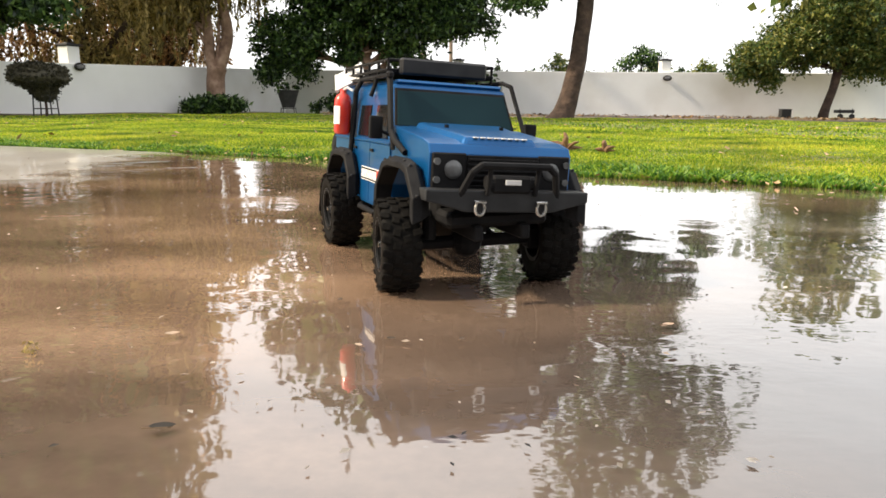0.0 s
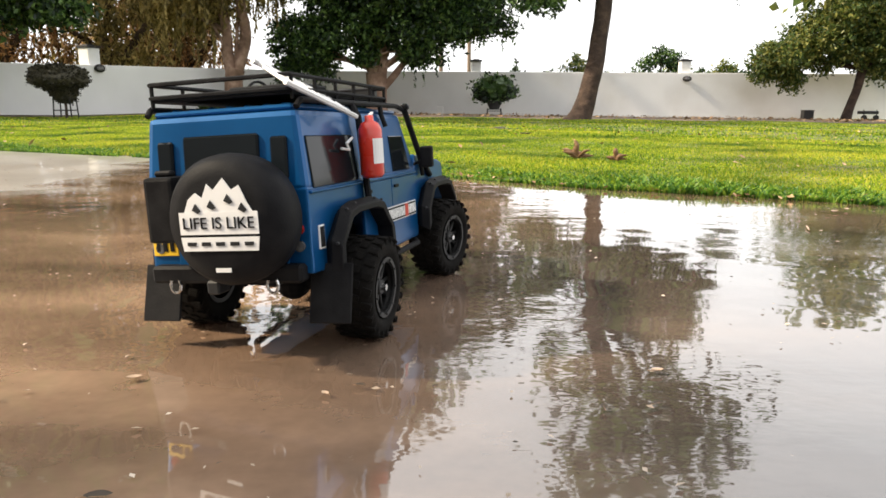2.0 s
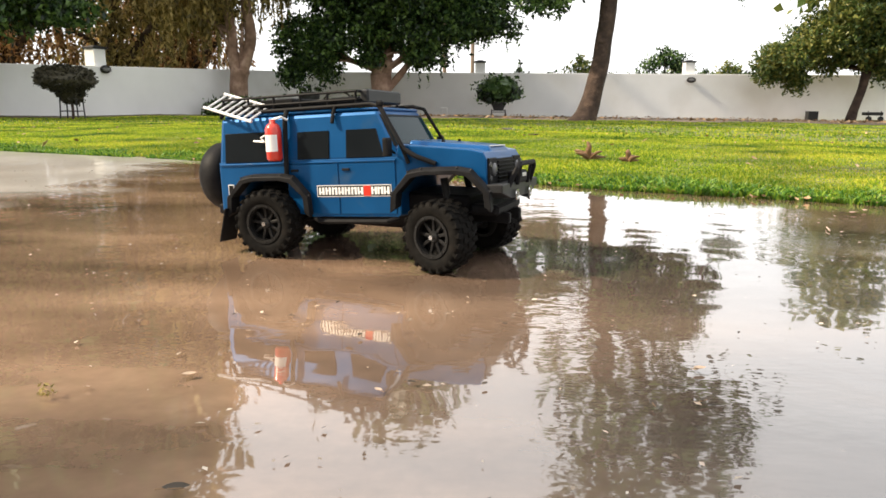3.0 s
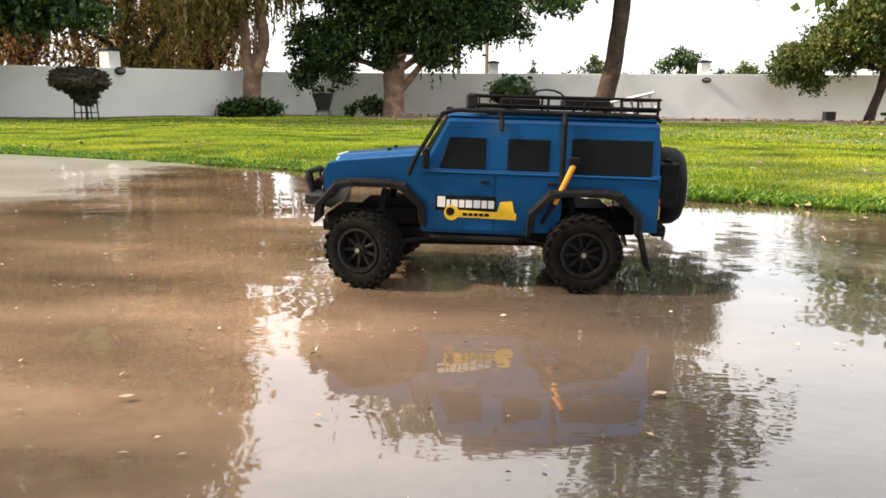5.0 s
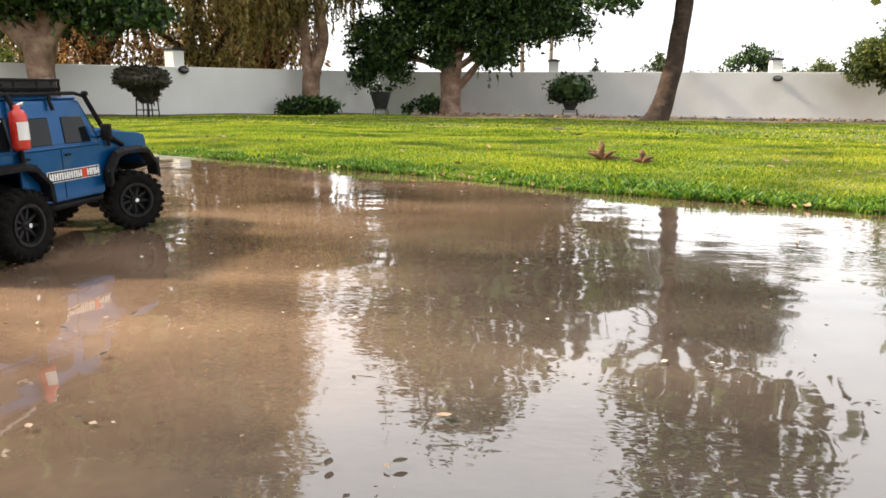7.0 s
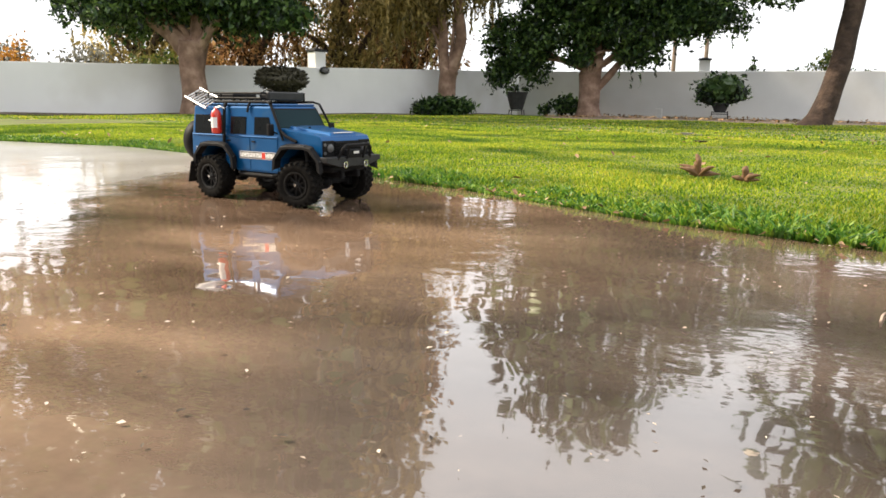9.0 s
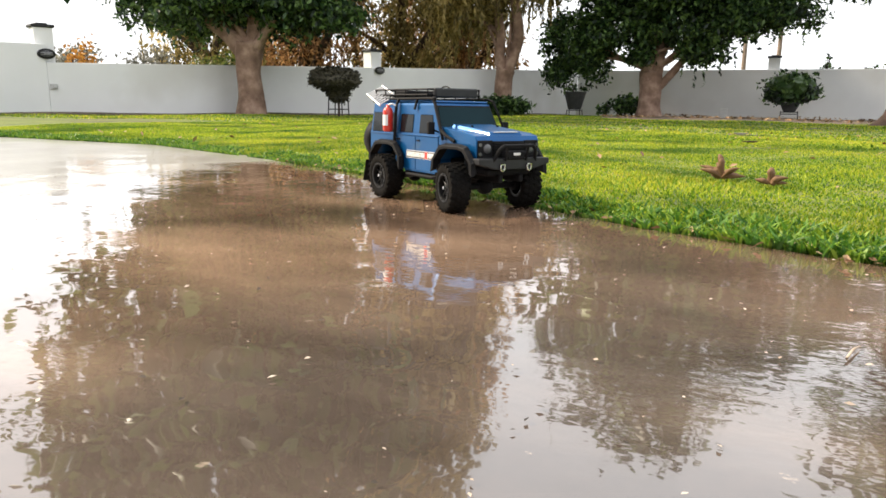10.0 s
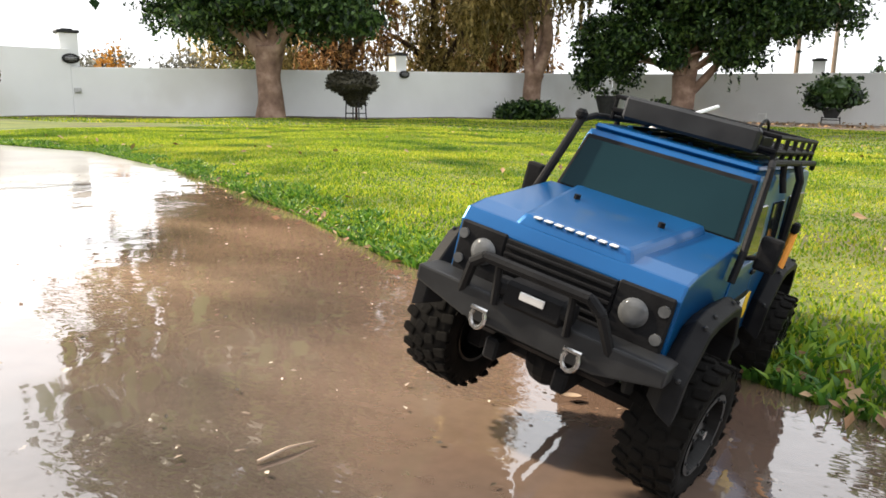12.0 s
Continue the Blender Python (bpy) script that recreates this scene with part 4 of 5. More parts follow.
def clipped_shrub(at, seed):
    """A shrub clipped flat on top and tapering down to its stem, on a thin stand."""
    e = empty("potted_shrub", pose(at[0], at[1], float(lawn_z(np.array(at[0]), np.array(at[1]))) + 0.02))
    rng = np.random.default_rng(seed)
    bm = bmesh.new()
    n = 40
    rings = []
    for r, z in ((0.05, 0.22), (0.12, 0.25), (0.17, 0.31), (0.20, 0.38), (0.26, 0.44), (0.34, 0.49), (0.39, 0.54), (0.40, 0.61), (0.38, 0.67), (0.33, 0.71), (0.22, 0.735), (0.01, 0.74)):
        ring = []
        for k in range(n):
            a = 2 * math.pi * k / n
            q = r * (0.97 + 0.36 * noise.noise((math.cos(a) * 1.6, math.sin(a) * 1.6, z * 5)) + 0.22 * noise.noise((math.cos(a) * 5, math.sin(a) * 5, z * 17)))
            ring.append(bm.verts.new((q * math.cos(a) + max(0.0, 0.6 - z) * 0.22, q * math.sin(a) * 0.85, z + 0.05 * noise.noise((math.cos(a) * 2.5, math.sin(a) * 2.5, z * 6)))))
        rings.append(ring)
    for u, w in zip(rings, rings[1:]):
        for k in range(n):
            bm.faces.new((u[k], u[(k + 1) % n], w[(k + 1) % n], w[k]))
    bm.faces.new(rings[0][::-1])
    bm.faces.new(rings[-1])
    bm.normal_update()
    skin = [(f.calc_center_median(), f.normal.copy(), f.calc_area()) for f in bm.faces]
    weights = np.array([q[2] for q in skin])
    pick = rng.choice(len(skin), 5200, p=weights / weights.sum())
    pts = np.array([skin[i][0] + skin[i][1] * 0.008 for i in pick]) + rng.normal(size=(5200, 3)) * 0.016
    leaf_mesh("foliage", pts, np.array([skin[i][1] for i in pick]), 0.021, M_LEAF_DEEP, e, rng)
    part("inner_foliage", bm, M_LEAF_DEEP, e, smooth=True)
    stand(e, 0.17, 0.30, 0.075)
    bm = bmesh.new()
    limb(bm, [(0.08, 0, -0.02), (0.085, 0, 0.14), (0.07, 0, 0.3)], [0.022, 0.018, 0.02], 7)
    part("stem", bm, M_BARK_DARK, e)
    return tagged(e, "dark clipped flat-topped shrub tapering down to a thin metal stand", "potted plant", "potted shrubs")


clipped_shrub((-6.0, 10.95), 51)
potted((0.82, 17.7), [(0, 0, 0.64, 0.50, 0.42, 0.32), (-0.24, 0, 0.52, 0.3, 0.3, 0.22), (0.26, 0, 0.56, 0.3, 0.3, 0.24)], M_LEAF, 0.055, 7000, "round clipped green shrub in a pot on a metal stand", 52, 0.2, (0.14, 0.34), 0.22, 0.16, core=True)
potted((-3.62, 17.2), [(-0.05, 0, 0.60, 0.2, 0.18, 0.12), (0.22, 0, 0.60, 0.15, 0.15, 0.10)], M_LEAF, 0.05, 5000, "leafy plant in a tall dark pot on a stand", 53, 0.26, (0.12, 0.52), 0.2, 0.12)
potted((-8.75, 6.45), [(0, 0, 0.5, 0.3, 0.3, 0.3), (0.1, 0, 0.42, 0.24, 0.24, 0.2)], M_LEAF_RED, 0.05, 9000, "red-leaved round shrub on a metal stand", 54, 0.14, (0.16, 0.3), 0.16, 0.2)
shrub((-4.85, 15.6), [(-0.1, 0, 0.2, 0.5, 0.3, 0.22), (0.35, 0, 0.2, 0.35, 0.3, 0.2), (-0.45, 0, 0.15, 0.3, 0.3, 0.18)], M_LEAF, 0.05, 9000, "low dark green bush round the tree's foot", 55, long=3.0)
for i, (x, y, s) in enumerate(((-3.0, 17.4, 0.16), (-2.55, 17.3, 0.26), (-2.35, 17.5, 0.22))):
    shrub((x, y), [(0, 0, s, s, s, s * 0.8), (0.1, 0, s * 1.6, s * 0.5, s * 0.5, s * 0.5)], M_LEAF, 0.06, 9000, "small green garden plant below the wall", 57 + i)


def small_box(at, s, mat, label, name, cat, lidmat):
    e = empty(name, pose(at[0], at[1], float(lawn_z(np.array(at[0]), np.array(at[1]))) + 0.015))
    bm = bmesh.new()
    box(bm, (0, 0, s[2] / 2), s, 0.008)
    part("housing", bm, mat, e)
    bm = bmesh.new()
    box(bm, (0, 0, s[2] + 0.008), (s[0] * 1.06, s[1] * 1.06, 0.016), 0.005)
    part("lid", bm, lidmat, e)
    return tagged(e, label, cat)


small_box((-0.5, 18.2), (0.16, 0.12, 0.2), M_WHITE, "small white utility box on the soil by the wall", "utility_box", "utility box", M_WHITE)
small_box((9.15, 19.6), (0.26, 0.2, 0.22), M_BLACK_METAL, "small black box on the soil by the wall", "black_box", "box", M_BLACK_METAL)


def cart(at):
    e = empty("garden_cart", pose(at[0], at[1], float(lawn_z(np.array(at[0]), np.array(at[1]))) + 0.02))
    bm = bmesh.new()
    box(bm, (0, 0, 0.2), (0.42, 0.25, 0.08), 0.01)
    part("tray", bm, M_BLACK_METAL, e)
    for sx in (-0.15, 0.15):
        bm = bmesh.new()
        rod(bm, (sx, -0.14, 0.07), (sx, -0.1, 0.07), 0.07, 14)
        part("wheel", bm, M_BLACK_METAL, e)
        bm = bmesh.new()
        rod(bm, (sx, -0.12, 0.05), (sx * 1.1, -0.1, 0.27), 0.012, 6)
        part("leg", bm, M_BLACK_METAL, e)
    return tagged(e, "small dark garden cart by the wall", "cart")


cart((10.45, 19.1))
bm = bmesh.new()
box(bm, (0, 0, 0), (0.10, 0.03, 0.07), 0.006)
box(bm, (0.01, -0.02, 0.0), (0.05, 0.02, 0.04), 0.004)
wall_box = tagged(link("socket_box", bm, M_CABLE_BOX), "small grey socket box on the white wall", "socket box")
wall_box.matrix_basis = pose(-9.0, 8.14, 0.38, 0, 0, LT)
for x, y, h in ((-0.9, 33.0, 4.2), (0.35, 34.0, 4.6)):
    bm = bmesh.new()
    rod(bm, (0, 0, -0.6), (0, 0, h), 0.10, 10, 0.08)
    ob = tagged(link("pole", bm, M_POLE), "thin wooden utility pole beyond the wall", "pole", "utility poles")
    ob.location = (x, y, 0)

# plain unseen walls added behind the camera, closing the place and blocking light
# keeps the low sun off the near slab
wall_run("wall_sun_blocker", (-5.2, -7.0), (-5.2, 0.0), 5.6, 5.6, "plain rendered wall out of view, added to block light").data.materials[0] = M_BLOCKER
# darkens the car's sides that face the camera
wall_run("wall_sky_blocker", (30, -7.0), (-30, -7.0), 3.4, 3.4, "plain rendered wall out of view, added to block light").data.materials[0] = M_BLOCKER


# ---- the radio-controlled model car ----
M_BLUE = material("blue_paint", [(0.002, 0.064, 0.20), (0.004, 0.088, 0.26)], 0.34, metal=0.4, scale=9, coat=0.22, ior=1.36, stains=(14, (0.05, 0.10, 0.17), 0.62, 0.8))
M_TRIM = material("black_plastic", [(0.007, 0.007, 0.008), (0.016, 0.016, 0.017)], 0.55, scale=40, bump=0.0003, bump_scale=400, ior=1.17)
M_GREY_TRIM = material("grey_plastic_trim", [(0.014, 0.0145, 0.016), (0.026, 0.027, 0.029)], 0.45, scale=40, ior=1.35)
M_TYRE = material("tyre_rubber", [(0.006, 0.006, 0.006), (0.014, 0.013, 0.012)], 0.6, scale=60, bump=0.0004, bump_scale=300, stains=(30, (0.018, 0.015, 0.013), 0.62, 0.8), ior=1.1)
M_RIM = material("black_rim", [(0.006, 0.006, 0.006), (0.013, 0.013, 0.0135)], 0.4, metal=0.0, scale=40, ior=1.3)
M_WINDOW = material("smoked_glass", [(0.006, 0.008, 0.010), (0.011, 0.014, 0.017)], 0.08, scale=6, rough_var=0.03, ior=1.28)
M_SCREEN = material("teal_glass", [(0.006, 0.020, 0.026), (0.010, 0.030, 0.037)], 0.08, scale=6, rough_var=0.03, ior=1.16)
M_CHROME = material("bright_metal", [(0.5, 0.5, 0.5), (0.7, 0.7, 0.7)], 0.25, metal=1.0, scale=30)
M_ALU = material("pale_aluminium", [(0.62, 0.62, 0.62), (0.75, 0.75, 0.75)], 0.4, metal=0.3, scale=30)
M_RED = material("red_enamel", [(0.50, 0.025, 0.012), (0.62, 0.04, 0.02)], 0.3, scale=20, coat=0.5)
M_ORANGE = material("orange_handle", [(0.65, 0.24, 0.02), (0.78, 0.32, 0.03)], 0.5, scale=30)
M_YELLOW = material("yellow_film", [(0.70, 0.45, 0.02), (0.80, 0.52, 0.03)], 0.4, scale=20)
M_STICKER = material("white_film", [(0.70, 0.70, 0.70), (0.80, 0.80, 0.79)], 0.4, scale=20)
M_LENS = material("lamp_lens", [(0.06, 0.063, 0.066), (0.13, 0.133, 0.137)], 0.12, scale=60)
M_RED_LENS = material("red_lens", [(0.25, 0.01, 0.01), (0.35, 0.02, 0.01)], 0.15, scale=30)


def side_plane(z, sgn):
    """The cabin's side leans in towards the roof."""
    return sgn * (0.0915 - max(0.0, z - 0.174) / 0.078 * 0.0077)


def side_panel(name, quad, mat, parent, sgn, proud=0.0012, deep=0.004, label="", bevel=0.0):
    """A panel with four corners (x, z) on the body's side."""
    bm = bmesh.new()
    a = [(x, side_plane(z, sgn) + sgn * proud, z) for x, z in quad]
    b = [(x, side_plane(z, sgn) - sgn * deep, z) for x, z in quad]
    slab8(bm, a, b, bevel, 1)
    return part(name, bm, mat, parent, label)


def plate(name, c, s, mat, parent, label="", bevel=0.0006, rot=None):
    bm = bmesh.new()
    box(bm, c, s, bevel, rot)
    return part(name, bm, mat, parent, label)


def bars(parent, spans, y, z0, z1, mat, sgn, name="lettering_bar"):
    for x0, x1 in spans:
        side_panel(name, [(x0, z0), (x1, z0), (x1, z1), (x0, z1)], mat, parent, sgn, y, 0.001)


def lettering(text, size, m, mat, parent, name="lettering"):
    cu = bpy.data.curves.new(name, "FONT")
    cu.body, cu.size, cu.align_x, cu.align_y, cu.extrude = text, size, "CENTER", "CENTER", 0.0004
    tmp = bpy.data.objects.new(name, cu)
    scene.collection.objects.link(tmp)
    me = bpy.data.meshes.new_from_object(tmp.evaluated_get(bpy.context.evaluated_depsgraph_get()))
    bpy.data.objects.remove(tmp)
    me.materials.clear()
    me.materials.append(mat)
    ob = new(name, me)
    ob.parent = parent
    ob.matrix_basis = m
    return ob


def lathe(bm, prof, n=40, axis_y=True):
    """Rings of (radius, y) round the y axis into bm."""
    rings = []
    for r, y in prof:
        rings.append([bm.verts.new((r * math.cos(2 * math.pi * k / n), y, r * math.sin(2 * math.pi * k / n))) for k in range(n)])
    for a, b in zip(rings, rings[1:]):
        for k in range(n):
            bm.faces.new((a[k], a[(k + 1) % n], b[(k + 1) % n], b[k]))
    return rings


TYRE_R, TYRE_W = 0.0590, 0.047


def block_mesh():
    """One rubber block with eased edges, shared by all treads."""
    bm = box(bmesh.new(), (0, 0, 0), (1, 1, 1), 0.14)
    me = bpy.data.meshes.new("tread_block")
    bm.to_mesh(me)
    bm.free()
    me.materials.append(M_TYRE)
    return me


TREAD = block_mesh()


def block(name, wheel, m):
    ob = new(name, TREAD)
    ob.parent = wheel
    ob.matrix_basis = m


def build_wheel(car, at, sgn):
    bm = bmesh.new()
    o = sgn
    lathe(bm, [(0.0335, -0.021), (0.0335, 0.021), (0.031, 0.0205), (0.029, 0.012 * o), (0.0285, -0.0205), (0.0335, -0.021)])
    lathe(bm, [(0.0335, 0.020 * o), (0.0345, 0.0225 * o), (0.030, 0.0225 * o), (0.028, 0.014 * o)])
    lathe(bm, [(0.0001, 0.017 * o), (0.008, 0.017 * o), (0.0095, 0.015 * o), (0.0095, 0.006 * o)], 16)
    for k in range(9):
        a = 2 * math.pi * k / 9
        box(bm, (math.cos(a) * 0.019, 0.012 * o, math.sin(a) * 0.019), (0.022, 0.004, 0.0055), 0.001, Matrix.Rotation(-a, 4, "Y"))
    lathe(bm, [(0.0001, 0.004 * o), (0.030, 0.004 * o)], 24)
    w = part("wheel", bm, M_RIM, car, "black nine-spoke rim with a chunky mud tyre", smooth=False)
    w.location = at
    bm = bmesh.new()
    for k in range(9):
        a = 2 * math.pi * (k + 0.5) / 9
        rod(bm, (math.cos(a) * 0.0315, 0.0225 * o, math.sin(a) * 0.0315), (math.cos(a) * 0.0315, 0.0238 * o, math.sin(a) * 0.0315), 0.0013, 6)
    part("bead_bolts", bm, M_GREY_TRIM, w)
    bm = bmesh.new()
    rod(bm, (0, 0.017 * o, 0), (0, 0.0225 * o, 0), 0.0040, 6)
    part("wheel_nut", bm, M_CHROME, w, "bright hub nut")
    bm = bmesh.new()
    hw = TYRE_W / 2
    lathe(bm, [(0.0335, -hw * 0.82), (0.040, -hw * 0.98), (0.048, -hw), (0.0545, -hw * 0.9), (0.0562, -hw * 0.7), (0.0565, 0), (0.0562, hw * 0.7), (0.0545, hw * 0.9), (0.048, hw), (0.040, hw * 0.98), (0.0335, hw * 0.82)], 48)
    for f in bm.faces:
        f.smooth = True
    part("tyre", bm, M_TYRE, w, "black mud tyre carcass, wet")
    for k in range(22):
        a = 2 * math.pi * k / 22
        for yy, off, sx, sy in ((-0.0185, 0.0, 0.0085, 0.012), (-0.006, 0.5, 0.0092, 0.010), (0.006, 0.0, 0.0092, 0.010), (0.0185, 0.5, 0.0085, 0.012)):
            aa = a + off * 2 * math.pi / 22
            m = Matrix.Rotation(-aa, 4, "Y") @ Matrix.Translation((0.0568 if abs(yy) < 0.01 else 0.0562, yy, 0)) @ Matrix.Rotation(radians(14 if yy > 0 else -14), 4, "X")
            block("tread_block", w, m @ Matrix.Diagonal((0.0034, sy, sx, 1)))
        for s in (-1, 1):
            m = Matrix.Rotation(-a, 4, "Y") @ Matrix.Translation((0.0515, s * hw * 0.97, 0))
            block("side_lug", w, m @ Matrix.Diagonal((0.006, 0.0014, 0.005, 1)))
    return w


def arch(cx, rx, z0, zc, top):
    """Points of a wheel arch, from the rear foot over the top to the front foot."""
    return [(cx - rx, z0), (cx - rx * 0.97, zc), (cx - rx * 0.62, top - 0.004), (cx - rx * 0.35, top), (cx + rx * 0.35, top), (cx + rx * 0.62, top - 0.004), (cx + rx * 0.97, zc), (cx + rx, z0)]


def build_car():
    car = empty("model_car")
    tagged(car, "blue radio-controlled off-road model car, muddy and wet, on the flooded slab", "model car")
    # body shell with open wheel arches
    bm = bmesh.new()
    rear = arch(-0.162, 0.075, 0.088, 0.115, 0.143)
    fore = arch(0.160, 0.075, 0.082, 0.118, 0.147)
    prof = [(-0.272, 0.090)] + rear + [(-0.084, 0.078), (0.080, 0.078)] + fore[:-1] + [(0.233, 0.122), (0.234, 0.168), (0.228, 0.179), (0.205, 0.184), (0.084, 0.196), (0.080, 0.176), (-0.272, 0.176)]
    prism(bm, prof, -0.0915, 0.0915, 0.0022)
    body = part("body", bm, M_BLUE, car, "metallic blue shell with mud splashes")
    bm = bmesh.new()
    slab8(bm, [(0.089, -0.0912, 0.172), (0.089, 0.0912, 0.172), (-0.2715, 0.0912, 0.172), (-0.2715, -0.0912, 0.172)],
          [(0.047, -0.0835, 0.252), (0.047, 0.0835, 0.252), (-0.2665, 0.0835, 0.252), (-0.2665, -0.0835, 0.252)], 0.006)
    part("cabin", bm, M_BLUE, body)
    bm = bmesh.new()
    box(bm, (-0.108, 0, 0.2545), (0.312, 0.158, 0.006), 0.0028)
    part("roof", bm, M_BLUE, body)
    for k in range(7):
        plate("roof_rib", (-0.13, -0.063 + k * 0.021, 0.2585), (0.24, 0.006, 0.003), M_BLUE, body, bevel=0.001)
    bm = bmesh.new()
    slab8(bm, [(0.229, -0.05, 0.176), (0.229, 0.05, 0.176), (0.090, 0.066, 0.190), (0.090, -0.066, 0.190)],
          [(0.222, -0.044, 0.188), (0.222, 0.044, 0.188), (0.092, 0.060, 0.202), (0.092, -0.060, 0.202)], 0.004)
    part("bonnet", bm, M_BLUE, body, "blue bonnet with a raised centre")
    for k in range(8):
        plate("lettering_bar", (0.2235, -0.0315 + k * 0.009, 0.1872), (0.006, 0.0062, 0.0016), M_ALU, body)
    for s in (-1, 1):
        bm = bmesh.new()
        rod(bm, (0.142, s * 0.038, 0.190), (0.142, s * 0.038, 0.2005), 0.003, 8)
        part("bonnet_pin", bm, M_TRIM, body)
    # glass
    bm = bmesh.new()
    slab8(bm, [(0.0800, -0.0840, 0.1960), (0.0800, 0.0840, 0.1960), (0.0715, 0.0840, 0.1960), (0.0715, -0.0840, 0.1960)],
          [(0.0545, -0.0785, 0.2425), (0.0545, 0.0785, 0.2425), (0.046, 0.0785, 0.2425), (0.046, -0.0785, 0.2425)], 0.001)
    part("windscreen", bm, M_SCREEN, body, "smoked teal windscreen")
    bm = bmesh.new()
    slab8(bm, [(0.0800, -0.0875, 0.1935), (0.0800, 0.0875, 0.1935), (0.0720, 0.0875, 0.1935), (0.0720, -0.0875, 0.1935)],
          [(0.0512, -0.0815, 0.2460), (0.0512, 0.0815, 0.2460), (0.0440, 0.0815, 0.2460), (0.0440, -0.0815, 0.2460)], 0.001)
    part("windscreen_seal", bm, M_TRIM, body, "black rubber seal round the windscreen")
    bm = bmesh.new()
    for y in (-0.038, 0.03):
        tube(bm, [(0.0895, y, 0.184), (0.0905, y + 0.012, 0.19), (0.0845, y + 0.046, 0.195)], 0.0012, 6)
    part("wiper", bm, M_TRIM, body)
    for s in (-1, 1):
        for quad in ([(0.058, 0.1765), (-0.012, 0.1765), (-0.012, 0.223), (0.044, 0.223)],
                     [(-0.044, 0.1765), (-0.107, 0.1765), (-0.107, 0.223), (-0.044, 0.223)],
                     [(-0.138, 0.174), (-0.258, 0.174), (-0.258, 0.226), (-0.138, 0.226)]):
            side_panel("side_window", quad, M_WINDOW, body, s, 0.0012, 0.004, bevel=0.001)
        for x0, x1 in ((0.078, -0.026), (-0.028, -0.128)):
            side_panel("door", [(x0, 0.083), (x1, 0.083), (x1, 0.1685), (x0, 0.1685)], M_BLUE, body, s, 0.0016, 0.003, bevel=0.0007)
        for x in (-0.012, -0.112):
            plate("door_handle", (x, s * 0.0945, 0.158), (0.014, 0.003, 0.004), M_TRIM, body)
        side_panel("waist_rail", [(0.08, 0.1690), (-0.268, 0.1690), (-0.268, 0.1725), (0.08, 0.1725)], M_BLUE, body, s, 0.0030, 0.003, bevel=0.001)
        # flares
        for cx, rx, z0, zc, top in ((-0.162, 0.075, 0.088, 0.115, 0.143), (0.160, 0.075, 0.096, 0.118, 0.147)):
            a = arch(cx, rx, z0, zc, top)
            b = arch(cx, rx + 0.011, z0 - 0.004, zc + 0.004, top + 0.012)
            bm = bmesh.new()
            y0, y1 = s * 0.0885, s * 0.1125
            ring = []
            for (p, q) in zip(a, b):
                ring.append([bm.verts.new((p[0], y0, p[1])), bm.verts.new((p[0], y1, p[1] - 0.001)), bm.verts.new((q[0], y1, q[1] - 0.006)), bm.verts.new((q[0], y0 + s * 0.012, q[1]))])
            for u, w in zip(ring, ring[1:]):
                for k in range(4):
                    bm.faces.new((u[k], u[(k + 1) % 4], w[(k + 1) % 4], w[k]))
            bm.faces.new(ring[0])
            bm.faces.new(ring[-1][::-1])
            bmesh.ops.recalc_face_normals(bm, faces=bm.faces[:])
            bmesh.ops.bevel(bm, geom=bm.edges[:], offset=0.0009, segments=1, affect="EDGES")
            part("wheel_flare", bm, M_TRIM, body, "black bolt-on wheel flare")
            for k in range(1, 7):
                bm2 = bmesh.new()
                bmesh.ops.create_icosphere(bm2, subdivisions=1, radius=0.0022, matrix=Matrix.Translation((b[k][0], s * 0.1075, b[k][1] - 0.003)))
                part("flare_bolt", bm2, M_GREY_TRIM, body)
        # cage
        bm = bmesh.new()
        tube(bm, [(0.104, s * 0.0965, 0.165), (0.094, s * 0.0965, 0.19), (0.055, s * 0.089, 0.2575), (0.035, s * 0.085, 0.263), (-0.258, s * 0.085, 0.261), (-0.266, s * 0.084, 0.254)], 0.0032)
        part("cage_rail", bm, M_TRIM, body, "black external roll-cage tube")
        bm = bmesh.new()
        tube(bm, [(-0.126, s * 0.084, 0.262), (-0.126, s * 0.0925, 0.245), (-0.126, s * 0.0985, 0.15)], 0.0042)
        part("cage_post", bm, M_TRIM, body)
        bm = bmesh.new()
        tube(bm, [(-0.03, s * 0.085, 0.263), (-0.034, s * 0.0875, 0.25), (-0.034, s * 0.0925, 0.235)], 0.0032)
        part("cage_post", bm, M_TRIM, body)
        # mirror
        bm = bmesh.new()
        rod(bm, (0.078, s * 0.092, 0.182), (0.078, s * 0.108, 0.188), 0.0022, 6)
        box(bm, (0.076, s * 0.113, 0.192), (0.010, 0.018, 0.030), 0.003, segs=2)
        part("mirror", bm, M_TRIM, body, "black door mirror")
        # slider
        bm = bmesh.new()
        tube(bm, [(0.078, s * 0.085, 0.075), (0.062, s * 0.096, 0.071), (-0.065, s * 0.096, 0.071), (-0.082, s * 0.085, 0.075)], 0.0042)
        part("rock_slider", bm, M_TRIM, body)
        # mud flap
        bm = bmesh.new()
        box(bm, (-0.252, s * 0.099, 0.066), (0.003, 0.046, 0.062), 0.001, Matrix.Rotation(radians(16), 4, "Y"))
        part("mud_flap", bm, M_TRIM, body, "black rubber mud flap")
        # tail lamps
        for zz, mm in ((0.135, M_RED_LENS), (0.118, M_LENS)):
            bm = bmesh.new()
            rod(bm, (-0.272, s * 0.0795, zz), (-0.2752, s * 0.0795, zz), 0.0056, 12)
            part("tail_lamp", bm, mm, body)
        # headlamps
        plate("lamp_panel", (0.2345, s * 0.0675, 0.147), (0.005, 0.042, 0.044), M_TRIM, body, bevel=0.0015)
